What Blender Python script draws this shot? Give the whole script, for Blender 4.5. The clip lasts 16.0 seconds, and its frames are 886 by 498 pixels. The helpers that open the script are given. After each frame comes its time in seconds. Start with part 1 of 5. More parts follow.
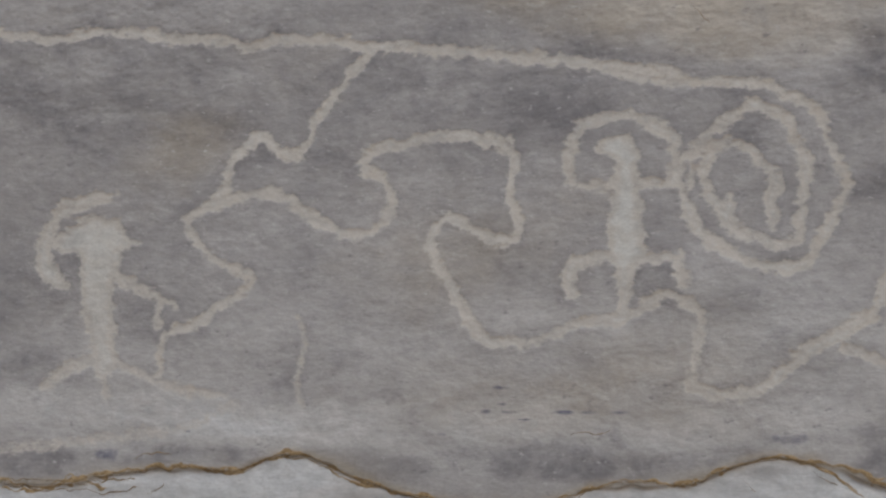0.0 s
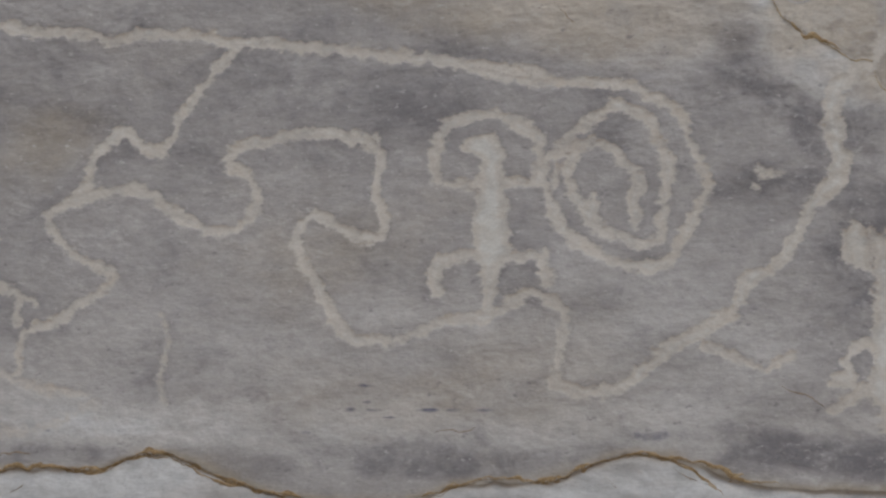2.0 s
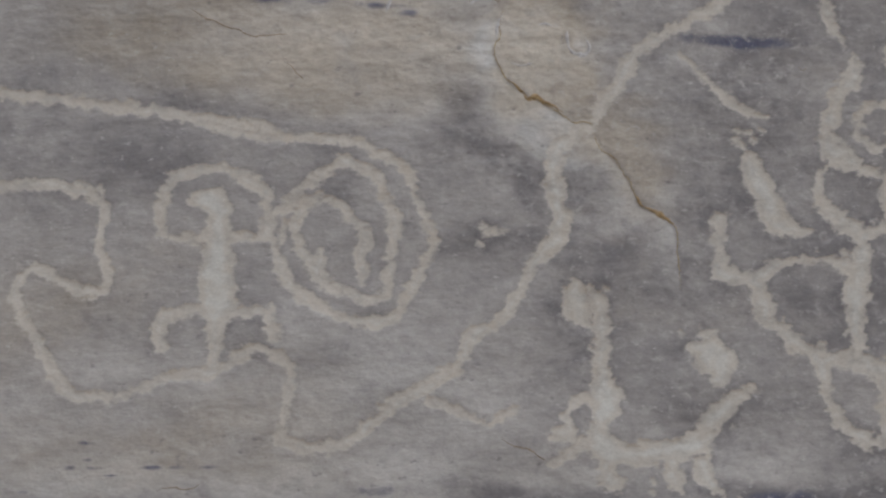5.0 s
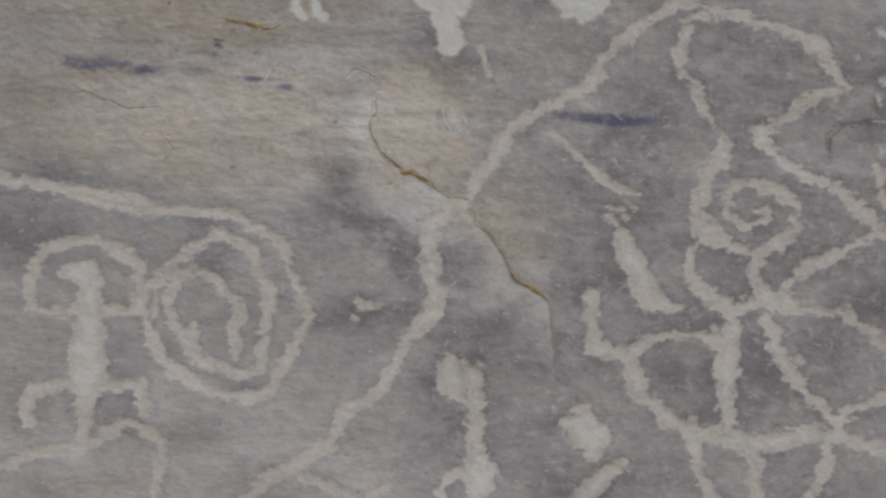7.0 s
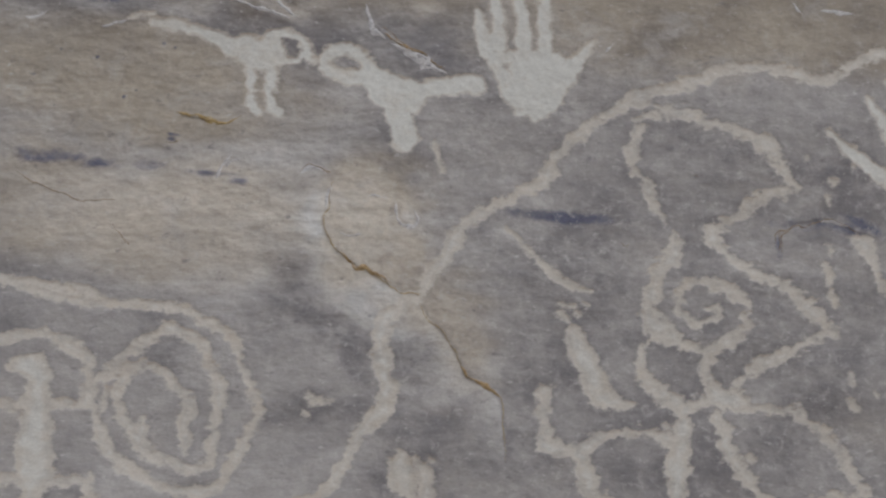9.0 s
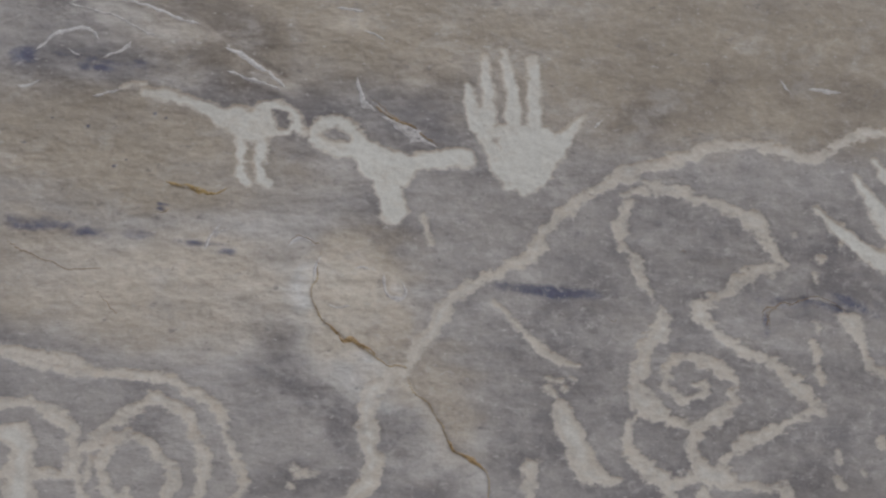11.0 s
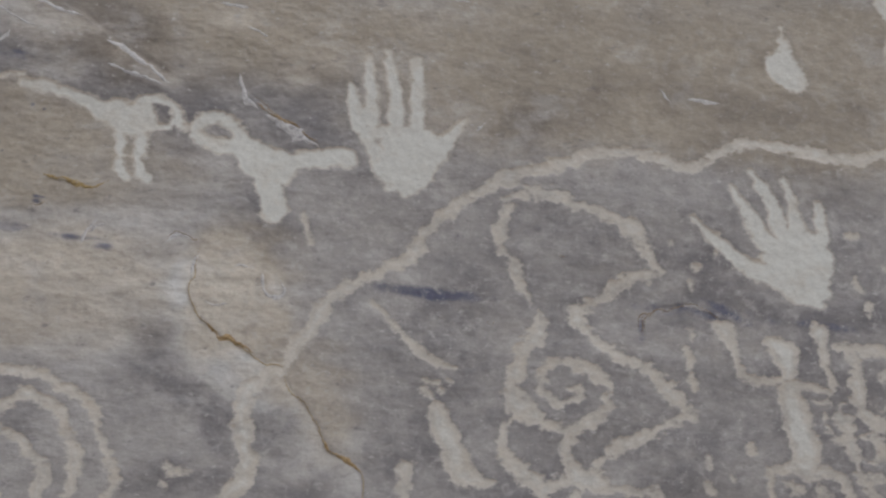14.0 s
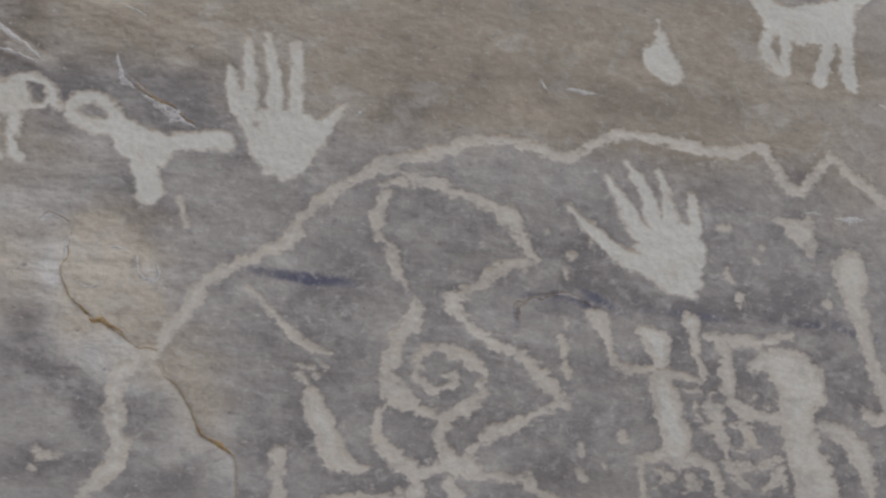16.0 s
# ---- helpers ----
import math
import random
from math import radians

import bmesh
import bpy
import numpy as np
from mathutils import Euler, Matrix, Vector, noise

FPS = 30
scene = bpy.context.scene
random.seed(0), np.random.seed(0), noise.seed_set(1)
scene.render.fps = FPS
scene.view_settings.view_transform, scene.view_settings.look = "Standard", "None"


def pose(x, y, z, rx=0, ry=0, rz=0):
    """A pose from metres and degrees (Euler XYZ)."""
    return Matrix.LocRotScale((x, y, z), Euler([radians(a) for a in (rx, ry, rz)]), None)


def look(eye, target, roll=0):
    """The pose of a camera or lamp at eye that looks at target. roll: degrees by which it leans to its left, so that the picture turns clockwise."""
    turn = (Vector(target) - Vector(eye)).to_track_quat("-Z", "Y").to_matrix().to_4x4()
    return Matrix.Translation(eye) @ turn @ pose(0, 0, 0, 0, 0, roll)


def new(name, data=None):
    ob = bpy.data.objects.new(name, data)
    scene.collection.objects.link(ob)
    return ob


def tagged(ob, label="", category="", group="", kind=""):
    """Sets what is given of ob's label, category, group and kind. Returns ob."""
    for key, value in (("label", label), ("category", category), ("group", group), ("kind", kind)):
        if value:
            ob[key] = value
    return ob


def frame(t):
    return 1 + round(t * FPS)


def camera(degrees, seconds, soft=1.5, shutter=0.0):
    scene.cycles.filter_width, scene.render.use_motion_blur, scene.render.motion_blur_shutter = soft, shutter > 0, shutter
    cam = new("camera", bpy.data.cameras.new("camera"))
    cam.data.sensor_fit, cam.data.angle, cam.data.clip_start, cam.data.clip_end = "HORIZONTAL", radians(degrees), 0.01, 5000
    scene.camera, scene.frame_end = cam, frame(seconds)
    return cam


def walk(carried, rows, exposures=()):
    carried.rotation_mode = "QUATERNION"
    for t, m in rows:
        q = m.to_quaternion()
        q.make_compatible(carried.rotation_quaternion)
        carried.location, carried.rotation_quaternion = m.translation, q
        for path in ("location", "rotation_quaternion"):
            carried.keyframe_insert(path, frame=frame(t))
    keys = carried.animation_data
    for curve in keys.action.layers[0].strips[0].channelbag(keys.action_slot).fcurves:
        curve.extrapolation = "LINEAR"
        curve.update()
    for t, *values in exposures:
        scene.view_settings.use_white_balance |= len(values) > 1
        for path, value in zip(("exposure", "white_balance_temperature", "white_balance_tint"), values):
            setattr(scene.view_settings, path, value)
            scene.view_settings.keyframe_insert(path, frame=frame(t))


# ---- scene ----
# A sandstone cliff with pecked rock art; the viewer stands before it and turns.
# Wall coordinates below are centimetres: across the face, and up from the ground.
EYE, FACE = 1.6, 2.10
cam = camera(29.5, 16.0, soft=2.5)
ROWS = [
    (0, 94.170, -0.097, 14.400),
    (0.5, 93.960, -0.083, 13.399),
    (1, 93.925, -0.095, 12.310),
    (1.5, 93.999, -0.062, 11.119),
    (2, 94.105, -0.032, 9.822),
    (2.5, 94.267, -0.001, 8.510),
    (3, 94.478, -0.040, 7.075),
    (3.5, 94.775, 0.065, 5.444),
    (4, 95.078, 0.148, 3.845),
    (4.5, 95.473, 0.302, 2.213),
    (5, 95.966, 0.321, 0.544),
    (5.2, 96.187, 0.277, -0.097),
    (7.3, 98.925, 0.526, -4.152),
    (7.5, 99.251, 0.497, -4.441),
    (8, 100.035, 0.463, -4.935),
    (8.5, 100.881, 0.407, -5.260),
    (9, 101.709, 0.353, -5.393),
    (9.5, 102.492, 0.221, -5.427),
    (9.7, 102.808, 0.135, -5.439),
    (11.8, 104.516, -0.546, -6.397),
    (12, 104.536, -0.520, -6.635),
    (12.5, 104.514, -0.534, -7.354),
    (13, 104.393, -0.546, -8.275),
    (13.5, 104.300, -0.494, -9.261),
    (14, 104.247, -0.490, -10.232),
    (14.5, 104.139, -0.411, -11.386),
    (15, 104.006, -0.389, -12.475),
    (15.5, 103.900, -0.364, -13.552),
    (16, 103.791, -0.342, -14.500),
]
walk(cam, [(t, pose(0, 0, EYE, rx, ry, rz)) for t, rx, ry, rz in ROWS],
     exposures=[(0, 0.20), (3.5, 0.16), (5.0, 0.15), (7.5, 0.26), (16.0, 0.26)])

# ---- light: open shade under a bright, thinly clouded sky ----
world = bpy.data.worlds.new("sky")
scene.world = world
world.use_nodes = True
wn = world.node_tree.nodes
sky = wn.new("ShaderNodeTexSky")
sky.sky_type, sky.sun_disc = "NISHITA", False
sky.sun_elevation, sky.sun_rotation = radians(58), radians(150)
sky.air_density, sky.dust_density = 1.0, 3.0
wn["Background"].inputs[1].default_value = 0.10
world.node_tree.links.new(sky.outputs[0], wn["Background"].inputs[0])
sun = new("sun", bpy.data.lights.new("sun", "SUN"))
sun.data.energy, sun.data.angle, sun.data.color = 1.2, radians(25), (0.985, 0.965, 0.92)
sun.matrix_world = look((2.5, -4.0, 7.5), (0, 0, 0))


# ---- materials ----
class Nodes:
    def __init__(self, name):
        self.mat = bpy.data.materials.new(name)
        self.mat.use_nodes = True
        self.tree = self.mat.node_tree
        self.bsdf = self.tree.nodes["Principled BSDF"]
        self.bsdf.inputs["Specular IOR Level"].default_value = 0.2

    def add(self, kind, **values):
        n = self.tree.nodes.new(kind)
        for key, v in values.items():
            n.inputs[key].default_value = v
        return n

    def link(self, a, b):
        self.tree.links.new(a, b)

    def coords(self, stretch):
        tc = self.add("ShaderNodeTexCoord")
        m = self.add("ShaderNodeMapping")
        m.inputs["Scale"].default_value = stretch
        self.link(tc.outputs["Object"], m.inputs["Vector"])
        return m.outputs[0]

    def noise(self, stretch, scale, detail=4.0, rough=0.6, bend=0.0):
        n = self.add("ShaderNodeTexNoise", Scale=scale, Detail=detail, Roughness=rough, Distortion=bend)
        self.link(self.coords(stretch), n.inputs["Vector"])
        return n.outputs["Fac"]

    def ramp(self, value, a, b, lo=0.0, hi=1.0):
        r = self.add("ShaderNodeMapRange")
        r.interpolation_type = "SMOOTHSTEP"
        for i, v in enumerate((a, b, lo, hi), 1):
            r.inputs[i].default_value = v
        self.link(value, r.inputs[0])
        return r.outputs[0]

    def math(self, op, a, b):
        n = self.add("ShaderNodeMath")
        n.operation = op
        for i, v in enumerate((a, b)):
            if isinstance(v, (int, float)):
                n.inputs[i].default_value = v
            else:
                self.link(v, n.inputs[i])
        return n.outputs[0]

    def mix(self, fac, a, b, blend="MIX"):
        n = self.add("ShaderNodeMix")
        n.data_type, n.blend_type = "RGBA", blend
        for sock, v in ((n.inputs[0], fac), (n.inputs[6], a), (n.inputs[7], b)):
            if isinstance(v, (int, float)):
                sock.default_value = v
            elif isinstance(v, tuple):
                sock.default_value = (*v, 1)
            else:
                self.link(v, sock)
        return n.outputs[2]

    def finish(self, colour, heights, roughness=0.9):
        self.link(colour, self.bsdf.inputs["Base Color"])
        self.bsdf.inputs["Roughness"].default_value = roughness
        last = None
        for height, distance, strength in heights:
            b = self.add("ShaderNodeBump", Distance=distance)
            if isinstance(strength, float):
                b.inputs["Strength"].default_value = strength
            else:
                self.link(strength, b.inputs["Strength"])
            self.link(height, b.inputs["Height"])
            if last:
                self.link(last, b.inputs["Normal"])
            last = b.outputs[0]
        self.link(last, self.bsdf.inputs["Normal"])
        return self.mat


ROCK, VARNISH = (0.331, 0.324, 0.319), (0.148, 0.144, 0.154)
OCHRE, CHALK = (0.329, 0.298, 0.248), (0.436, 0.432, 0.422)
SALLOW = (0.482, 0.454, 0.402)
CREAM = (0.450, 0.417, 0.364)
UMBER = (0.172, 0.154, 0.137)
WASHED = (0.50, 0.517, 0.522)
INK, LINE, PECKED = (0.085, 0.093, 0.145), (0.478, 0.457, 0.418), (0.540, 0.553, 0.530)
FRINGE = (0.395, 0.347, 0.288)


def sandstone(name):
    """Bedded sandstone: varnish, ochre and chalky stains; pecked places bared to the pale stone."""
    k = Nodes(name)
    def painted(name, output):
        n = k.add("ShaderNodeAttribute")
        n.attribute_name = name
        return n.outputs[output]

    sep = k.add("ShaderNodeSeparateColor")
    k.link(painted("stain", "Color"), sep.inputs[0])
    dark, warm, pale = sep.outputs[0], sep.outputs[1], sep.outputs[2]
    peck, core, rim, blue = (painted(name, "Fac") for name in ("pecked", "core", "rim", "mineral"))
    bed = k.noise((1.0, 1.0, 5.5), 22.0, 5.0, 0.6, 0.4)         # bedding streaks
    lamina = k.noise((1.0, 1.0, 9.0), 75.0, 3.0, 0.6, 0.2)      # thin laminae
    patch = k.noise((1.0, 1.0, 1.5), 9.0, 8.0, 0.62, 0.35)      # blotches of varnish
    hue = k.noise((1.0, 1.0, 1.7), 5.0, 6.0, 0.6, 0.3)          # tan to purple-grey drift
    grain = k.noise((1.0, 1.0, 1.35), 40.0, 6.0, 0.6, 0.3)      # mottling of a centimetre
    sand = k.noise((1.0, 1.0, 1.4), 260.0, 3.0, 0.65)           # sand grains
    off = lambda v, amount: k.math("MULTIPLY", k.math("SUBTRACT", v, 0.5), amount)
    d = k.math("ADD", k.math("ADD", dark, off(patch, 2.8)), k.math("ADD", off(grain, 1.65), off(bed, 0.2)))
    c = k.mix(k.ramp(k.math("ADD", warm, off(hue, 1.7)), 0.05, 1.05, 0.0, 0.95), ROCK, OCHRE)
    w = k.math("ADD", k.math("ADD", pale, off(bed, 0.45)), k.math("ADD", off(hue, -1.2), off(grain, -0.5)))
    c = k.mix(k.ramp(w, 0.05, 1.0), c, k.mix(k.ramp(warm, 0.15, 1.0), CHALK, CREAM))
    c = k.mix(k.ramp(d, -0.1, 1.2, 0.0, 0.92), c, k.mix(k.ramp(warm, 0.1, 0.9), VARNISH, UMBER))
    c = k.mix(k.ramp(w, 1.0, 1.6), c, k.mix(k.ramp(warm, 0.3, 1.2), WASHED, SALLOW))
    b = k.math("ADD", blue, off(grain, 1.6))
    c = k.mix(k.ramp(b, 0.2, 1.0, 0.0, 0.9), c, INK)
    speck = k.noise((1.0, 1.0, 1.7), 95.0, 2.0, 0.5)
    c = k.mix(k.ramp(speck, 0.64, 0.74, 0.0, 0.55), c, CHALK)
    wisp = k.noise((1.0, 1.0, 1.5), 17.0, 7.0, 0.62, 0.4)
    c = k.mix(k.ramp(wisp, 0.50, 0.74, 0.0, 0.5), c, CHALK)
    pit = k.noise((1.0, 1.0, 1.8), 58.0, 3.0, 0.55)
    c = k.mix(k.ramp(pit, 0.63, 0.78, 0.0, 0.6), c, VARNISH)
    streak = k.math("MULTIPLY", k.ramp(bed, 0.3, 0.7, 0.975, 1.025), k.ramp(lamina, 0.3, 0.7, 0.975, 1.025))
    cloud = k.noise((1.0, 1.0, 1.1), 62.0, 5.0, 0.62, 0.5)      # cloudy bloom
    xyz = k.add("ShaderNodeSeparateXYZ")
    k.link(k.coords((1.0, 1.0, 1.0)), xyz.inputs[0])
    bloom = k.math("MULTIPLY", k.ramp(xyz.outputs[0], -0.2, 0.35, 0.4, 1.0), k.ramp(xyz.outputs[2], 2.22, 2.36, 1.0, 0.55))        # bloom to the right, plain laminae to the left
    streak = k.math("ADD", streak, k.math("MULTIPLY", off(lamina, 0.3), k.math("SUBTRACT", 1.0, bloom)))
    c = k.mix(k.math("MULTIPLY", k.ramp(cloud, 0.5, 0.75, 0.0, 0.6), bloom), c, CHALK)
    c = k.mix(k.math("MULTIPLY", k.ramp(cloud, 0.5, 0.28, 0.0, 0.3), bloom), c, VARNISH)
    fleck = k.ramp(sand, 0.3, 0.72, 0.95, 1.05)
    mott = k.ramp(grain, 0.28, 0.72, 0.88, 1.12)

    def toned(colour, tone):
        comb = k.add("ShaderNodeCombineColor")
        for i in range(3):
            k.link(tone, comb.inputs[i])
        return k.mix(1.0, colour, comb.outputs[0], "MULTIPLY")

    c = toned(c, k.math("MULTIPLY", k.math("MULTIPLY", streak, fleck), mott))
    tooth = k.noise((1.0, 1.0, 1.5), 170.0, 4.0, 0.65, 0.4)      # single blows of the pecking
    p = k.math("ADD", k.math("ADD", peck, off(tooth, 1.25)), k.math("ADD", off(grain, 0.5), off(patch, 0.3)))
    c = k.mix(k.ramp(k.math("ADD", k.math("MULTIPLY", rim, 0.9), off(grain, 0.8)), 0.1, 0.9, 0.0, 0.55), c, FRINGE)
    bare = k.mix(k.ramp(k.math("ADD", core, off(patch, 0.5)), 0.25, 1.0), LINE, PECKED)
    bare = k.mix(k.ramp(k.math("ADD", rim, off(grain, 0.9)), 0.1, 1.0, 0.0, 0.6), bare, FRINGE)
    bare = k.mix(k.ramp(k.math("ADD", wisp, off(grain, 0.4)), 0.48, 0.74, 0.0, 0.42), bare, FRINGE)
    bare = toned(bare, k.ramp(k.math("ADD", off(grain, 0.6), sand), 0.25, 0.75, 0.93, 1.06))
    rubbed = k.noise((1.0, 1.0, 1.3), 34.0, 5.0, 0.6, 0.4)      # where the pecking has weathered back
    kept = k.math("MAXIMUM", k.ramp(rubbed, 0.30, 0.56, 0.62, 1.0), k.ramp(core, 0.35, 0.9))
    c = k.mix(k.math("MULTIPLY", k.ramp(p, 0.12, 0.80, 0.0, 0.97), kept), c, bare)
    return k.finish(c, ((patch, 0.006, 0.4), (grain, 0.003, k.ramp(peck, 0.1, 0.8, 0.28, 0.1)),
                        (pit, -0.0015, k.ramp(peck, 0.1, 0.8, 0.5, 0.1)), (lamina, 0.0006, k.ramp(peck, 0.1, 0.8, 0.2, 0.05)), (tooth, 0.0008, k.ramp(peck, 0.1, 0.8, 0.1, 0.16)),
                        (sand, 0.0005, 0.3)))


def plain_stone(name, a, b, scale=60.0):
    k = Nodes(name)
    n1 = k.noise((1.0, 1.0, 2.0), scale, 5.0, 0.65)
    n2 = k.noise((1.0, 1.0, 1.0), scale * 6, 3.0, 0.7)
    c = k.mix(k.ramp(n1, 0.3, 0.7), a, b)
    c = k.mix(k.ramp(n2, 0.35, 0.7, 0.0, 0.35), c, tuple(v * 0.6 for v in a))
    return k.finish(c, ((n1, 0.002, 0.6), (n2, 0.0008, 0.6)))


rock_mat = sandstone("weathered_sandstone")
peck_mat = sandstone("pecked_sandstone")
rust_mat = plain_stone("iron_stained_edge", (0.21, 0.145, 0.075), (0.43, 0.325, 0.19), 150.0)
gold_mat = plain_stone("golden_stained_edge", (0.22, 0.155, 0.065), (0.46, 0.36, 0.19), 120.0)
hair_mat = plain_stone("brown_crack", (0.15, 0.108, 0.062), (0.30, 0.225, 0.14), 90.0)
scrape_mat = plain_stone("fresh_scraped_stone", (0.37, 0.37, 0.38), (0.55, 0.55, 0.555), 110.0)
soil_mat = plain_stone("sandy_soil", (0.27, 0.20, 0.14), (0.36, 0.28, 0.20), 3.0)


# ---- the face as a field of heights ----
STEP = 0.2
rng = np.random.default_rng(7)
TABLE = rng.random((256, 256))


def vnoise(x, z, sx, sz, shift=0):
    """Smooth value noise between 0 and 1, with cells of sx by sz centimetres."""
    u, v = x / sx + 37.3 * shift, z / sz + 91.7 * shift
    i, j = np.floor(u).astype(int), np.floor(v).astype(int)
    a, b = u - i, v - j
    a, b = a * a * (3 - 2 * a), b * b * (3 - 2 * b)
    q = lambda m, n: TABLE[(m + 13 * shift) % 256, (n + 29 * shift) % 256]
    return (q(i, j) * (1 - a) + q(i + 1, j) * a) * (1 - b) + (q(i, j + 1) * (1 - a) + q(i + 1, j + 1) * a) * b


def axis(lo, hi, far_lo, far_hi):
    """Fine steps over the panel, growing ones out to the cliff's ends."""
    mid = np.arange(lo, hi + STEP / 2, STEP)
    out = [mid]
    for start, stop, sign in ((lo, far_lo, -1), (hi, far_hi, 1)):
        w, at, run = STEP, start, []
        while (stop - at) * sign > 0:
            w = min(w * 1.25, 25.0)
            at += sign * w
            run.append(at)
        run[-1] = stop
        out.insert(0, np.array(run[::-1])) if sign < 0 else out.append(np.array(run))
    return np.concatenate(out)


XS, ZS = axis(-124, 128, -700, 700), axis(138, 262, -20, 620)
GX, GZ = np.meshgrid(XS, ZS)
NX, NZ = len(XS), len(ZS)


def smoothed(points, cuts=4):
    """A soft curve through the points (any number of columns)."""
    p = np.array(points, float)
    if len(p) < 3:
        return p
    q = np.vstack([2 * p[0] - p[1], p, 2 * p[-1] - p[-2]])
    out = []
    for i in range(1, len(q) - 2):
        for s in np.arange(cuts) / cuts:
            a, b, c, e = q[i - 1:i + 3]
            out.append(0.5 * (2 * b + (c - a) * s + (2 * a - 5 * b + 4 * c - e) * s * s + (3 * b - a - 3 * c + e) * s ** 3))
    return np.array(out + [p[-1]])


def near_line(points, reach):
    """Signed distance (left of the line is positive) within reach of a curve, else reach."""
    p = smoothed(points)
    best = np.full(GX.shape, reach, float)
    side = np.ones(GX.shape)
    part_way = np.zeros(GX.shape)
    count = len(p) - 1
    for n, (a, b) in enumerate(zip(p[:-1], p[1:])):
        i0, i1 = np.searchsorted(XS, (min(a[0], b[0]) - reach, max(a[0], b[0]) + reach))
        j0, j1 = np.searchsorted(ZS, (min(a[1], b[1]) - reach, max(a[1], b[1]) + reach))
        x, z = GX[j0:j1, i0:i1], GZ[j0:j1, i0:i1]
        d = b - a
        s = np.clip(((x - a[0]) * d[0] + (z - a[1]) * d[1]) / (d @ d + 1e-9), 0, 1)
        r = np.hypot(x - a[0] - s * d[0], z - a[1] - s * d[1])
        closer = r < best[j0:j1, i0:i1]
        best[j0:j1, i0:i1][closer] = r[closer]
        side[j0:j1, i0:i1][closer] = np.sign(d[0] * (z - a[1]) - d[1] * (x - a[0]) + 1e-9)[closer]
        part_way[j0:j1, i0:i1][closer] = ((n + s) / count)[closer]
    return best, side, part_way


# heights in centimetres, towards the viewer
wob = vnoise(GX, GZ, 1.7, 1.1, 5) - 0.5
H = 2.2 * (vnoise(GX, GZ, 55, 38, 1) - 0.5) + 0.5 * (vnoise(GX, GZ, 13, 7, 2) - 0.5)
H += 0.07 * (vnoise(GX, GZ, 3.4, 1.9, 3) - 0.5) + 0.022 * (vnoise(GX, GZ, 1.2, 0.8, 4) - 0.5)
far_off = np.clip((np.hypot(np.maximum(np.abs(GX) - 130, 0), np.maximum(np.abs(GZ - 200) - 66, 0)) - 3) / 120, 0, 1)
H += far_off * (40 * (vnoise(GX, GZ, 160, 90, 6) - 0.5) + 14 * (vnoise(GX, GZ, 45, 24, 7) - 0.5))

# the broken lip along the foot of the panel: pale rock lies deeper below it
lip = smoothed([(-152.2, 144.5), (-121.8, 144.8), (-116.6, 144.7), (-107.2, 144.6), (-99.8, 146.3), (-91.6, 147), (-81.9, 147), (-77.2, 148.9), (-72.5, 149.1), (-67.8, 147.5), (-60.2, 144.7), (-54.2, 143.6), (-45.4, 143.1), (-38.1, 144.3), (-33.8, 145.6), (-22.6, 146.3), (-17.8, 148.3), (-13.6, 149.5), (-8.2, 149.3), (-3.6, 148), (0.9, 146.3), (9.4, 145.5), (40.2, 145.8)])
lip_z = np.interp(XS, lip[:, 0], lip[:, 1])[None, :] + 0.5 * wob
under = np.clip((lip_z - GZ) / 0.35, 0, 1)
H -= under * (0.35 + 0.4 * (vnoise(GX, GZ, 4, 2, 8) - 0.5)) * np.clip(1 - (lip_z - GZ) / 60, 0, 1)


WASH = np.zeros(GX.shape)


def flake(points, lift, fade, wash=0.0, spread=4.0):
    """A flake of rock: the left side of the line stands proud, and sinks back with distance.
    wash: how far the rock on its other side is bleached."""
    global H, WASH
    r, side, way = near_line(points, fade * 3)
    along = np.clip(np.minimum(way, 1 - way) / 0.3, 0, 1)
    along = along * along * (3 - 2 * along)
    H = H + lift * along * np.exp(-r / fade) * np.where(r >= fade * 3, 0, np.clip(side * r / 0.3 + 0.5, 0, 1))
    soft = np.exp(-(r / spread * (0.7 + 0.6 * vnoise(GX, GZ, 5, 3, 67))) ** 2)
    WASH = np.maximum(WASH, wash * np.clip(np.minimum(way, 1 - way) / 0.1, 0, 1) * soft * np.where(r >= fade * 3, 0, np.clip(-side * r / 0.3 + 0.3, 0, 1)))


flake([(5.8, 213.7), (5.6, 209.5), (4.6, 207.3), (5.4, 204.7), (7.2, 202.6), (10.4, 200.6), (14, 198.4), (17.1, 197.7)], 0.10, 5.0, 1.55, 4.6)
flake([(17.1, 197.7), (18, 195), (20.5, 192.1), (22.1, 189), (23, 187.2), (25.5, 185.9), (27.2, 184.2), (27.6, 180.8), (28, 175.2)], 0.08, 3.5, 1.15, 4.2)
flake([(20.7, 227.7), (16.9, 229.6), (14.3, 231.3), (11.6, 233.3), (10.6, 235.6)], 0.22, 2.0)
flake([(1.2, 234.8), (-2.9, 237.6), (-5.5, 238.9), (-8.2, 241.3), (-11.2, 243.2), (-15.7, 245.2), (-20.2, 246), (-24.2, 246.5)], 0.1, 3.0)
flake([(-14, 220.9), (-12.2, 220.4), (-9.7, 220), (-6.1, 220)], 0.12, 1.6)
flake([(63.1, 207), (67, 207.8), (71, 208.2), (74.2, 206.8), (79, 205.5)], 0.12, 2.0)
flake([(-10.5, 242.3), (-14.5, 243.8), (-17.8, 245), (-21.4, 245.8), (-25, 245.9), (-27.6, 244.9)], 0.14, 2.5)
flake([(1.3, 234.2), (-1.5, 236.4), (-3.7, 237.6), (-5.9, 238.8), (-7.8, 239.8)], 0.16, 2.2)
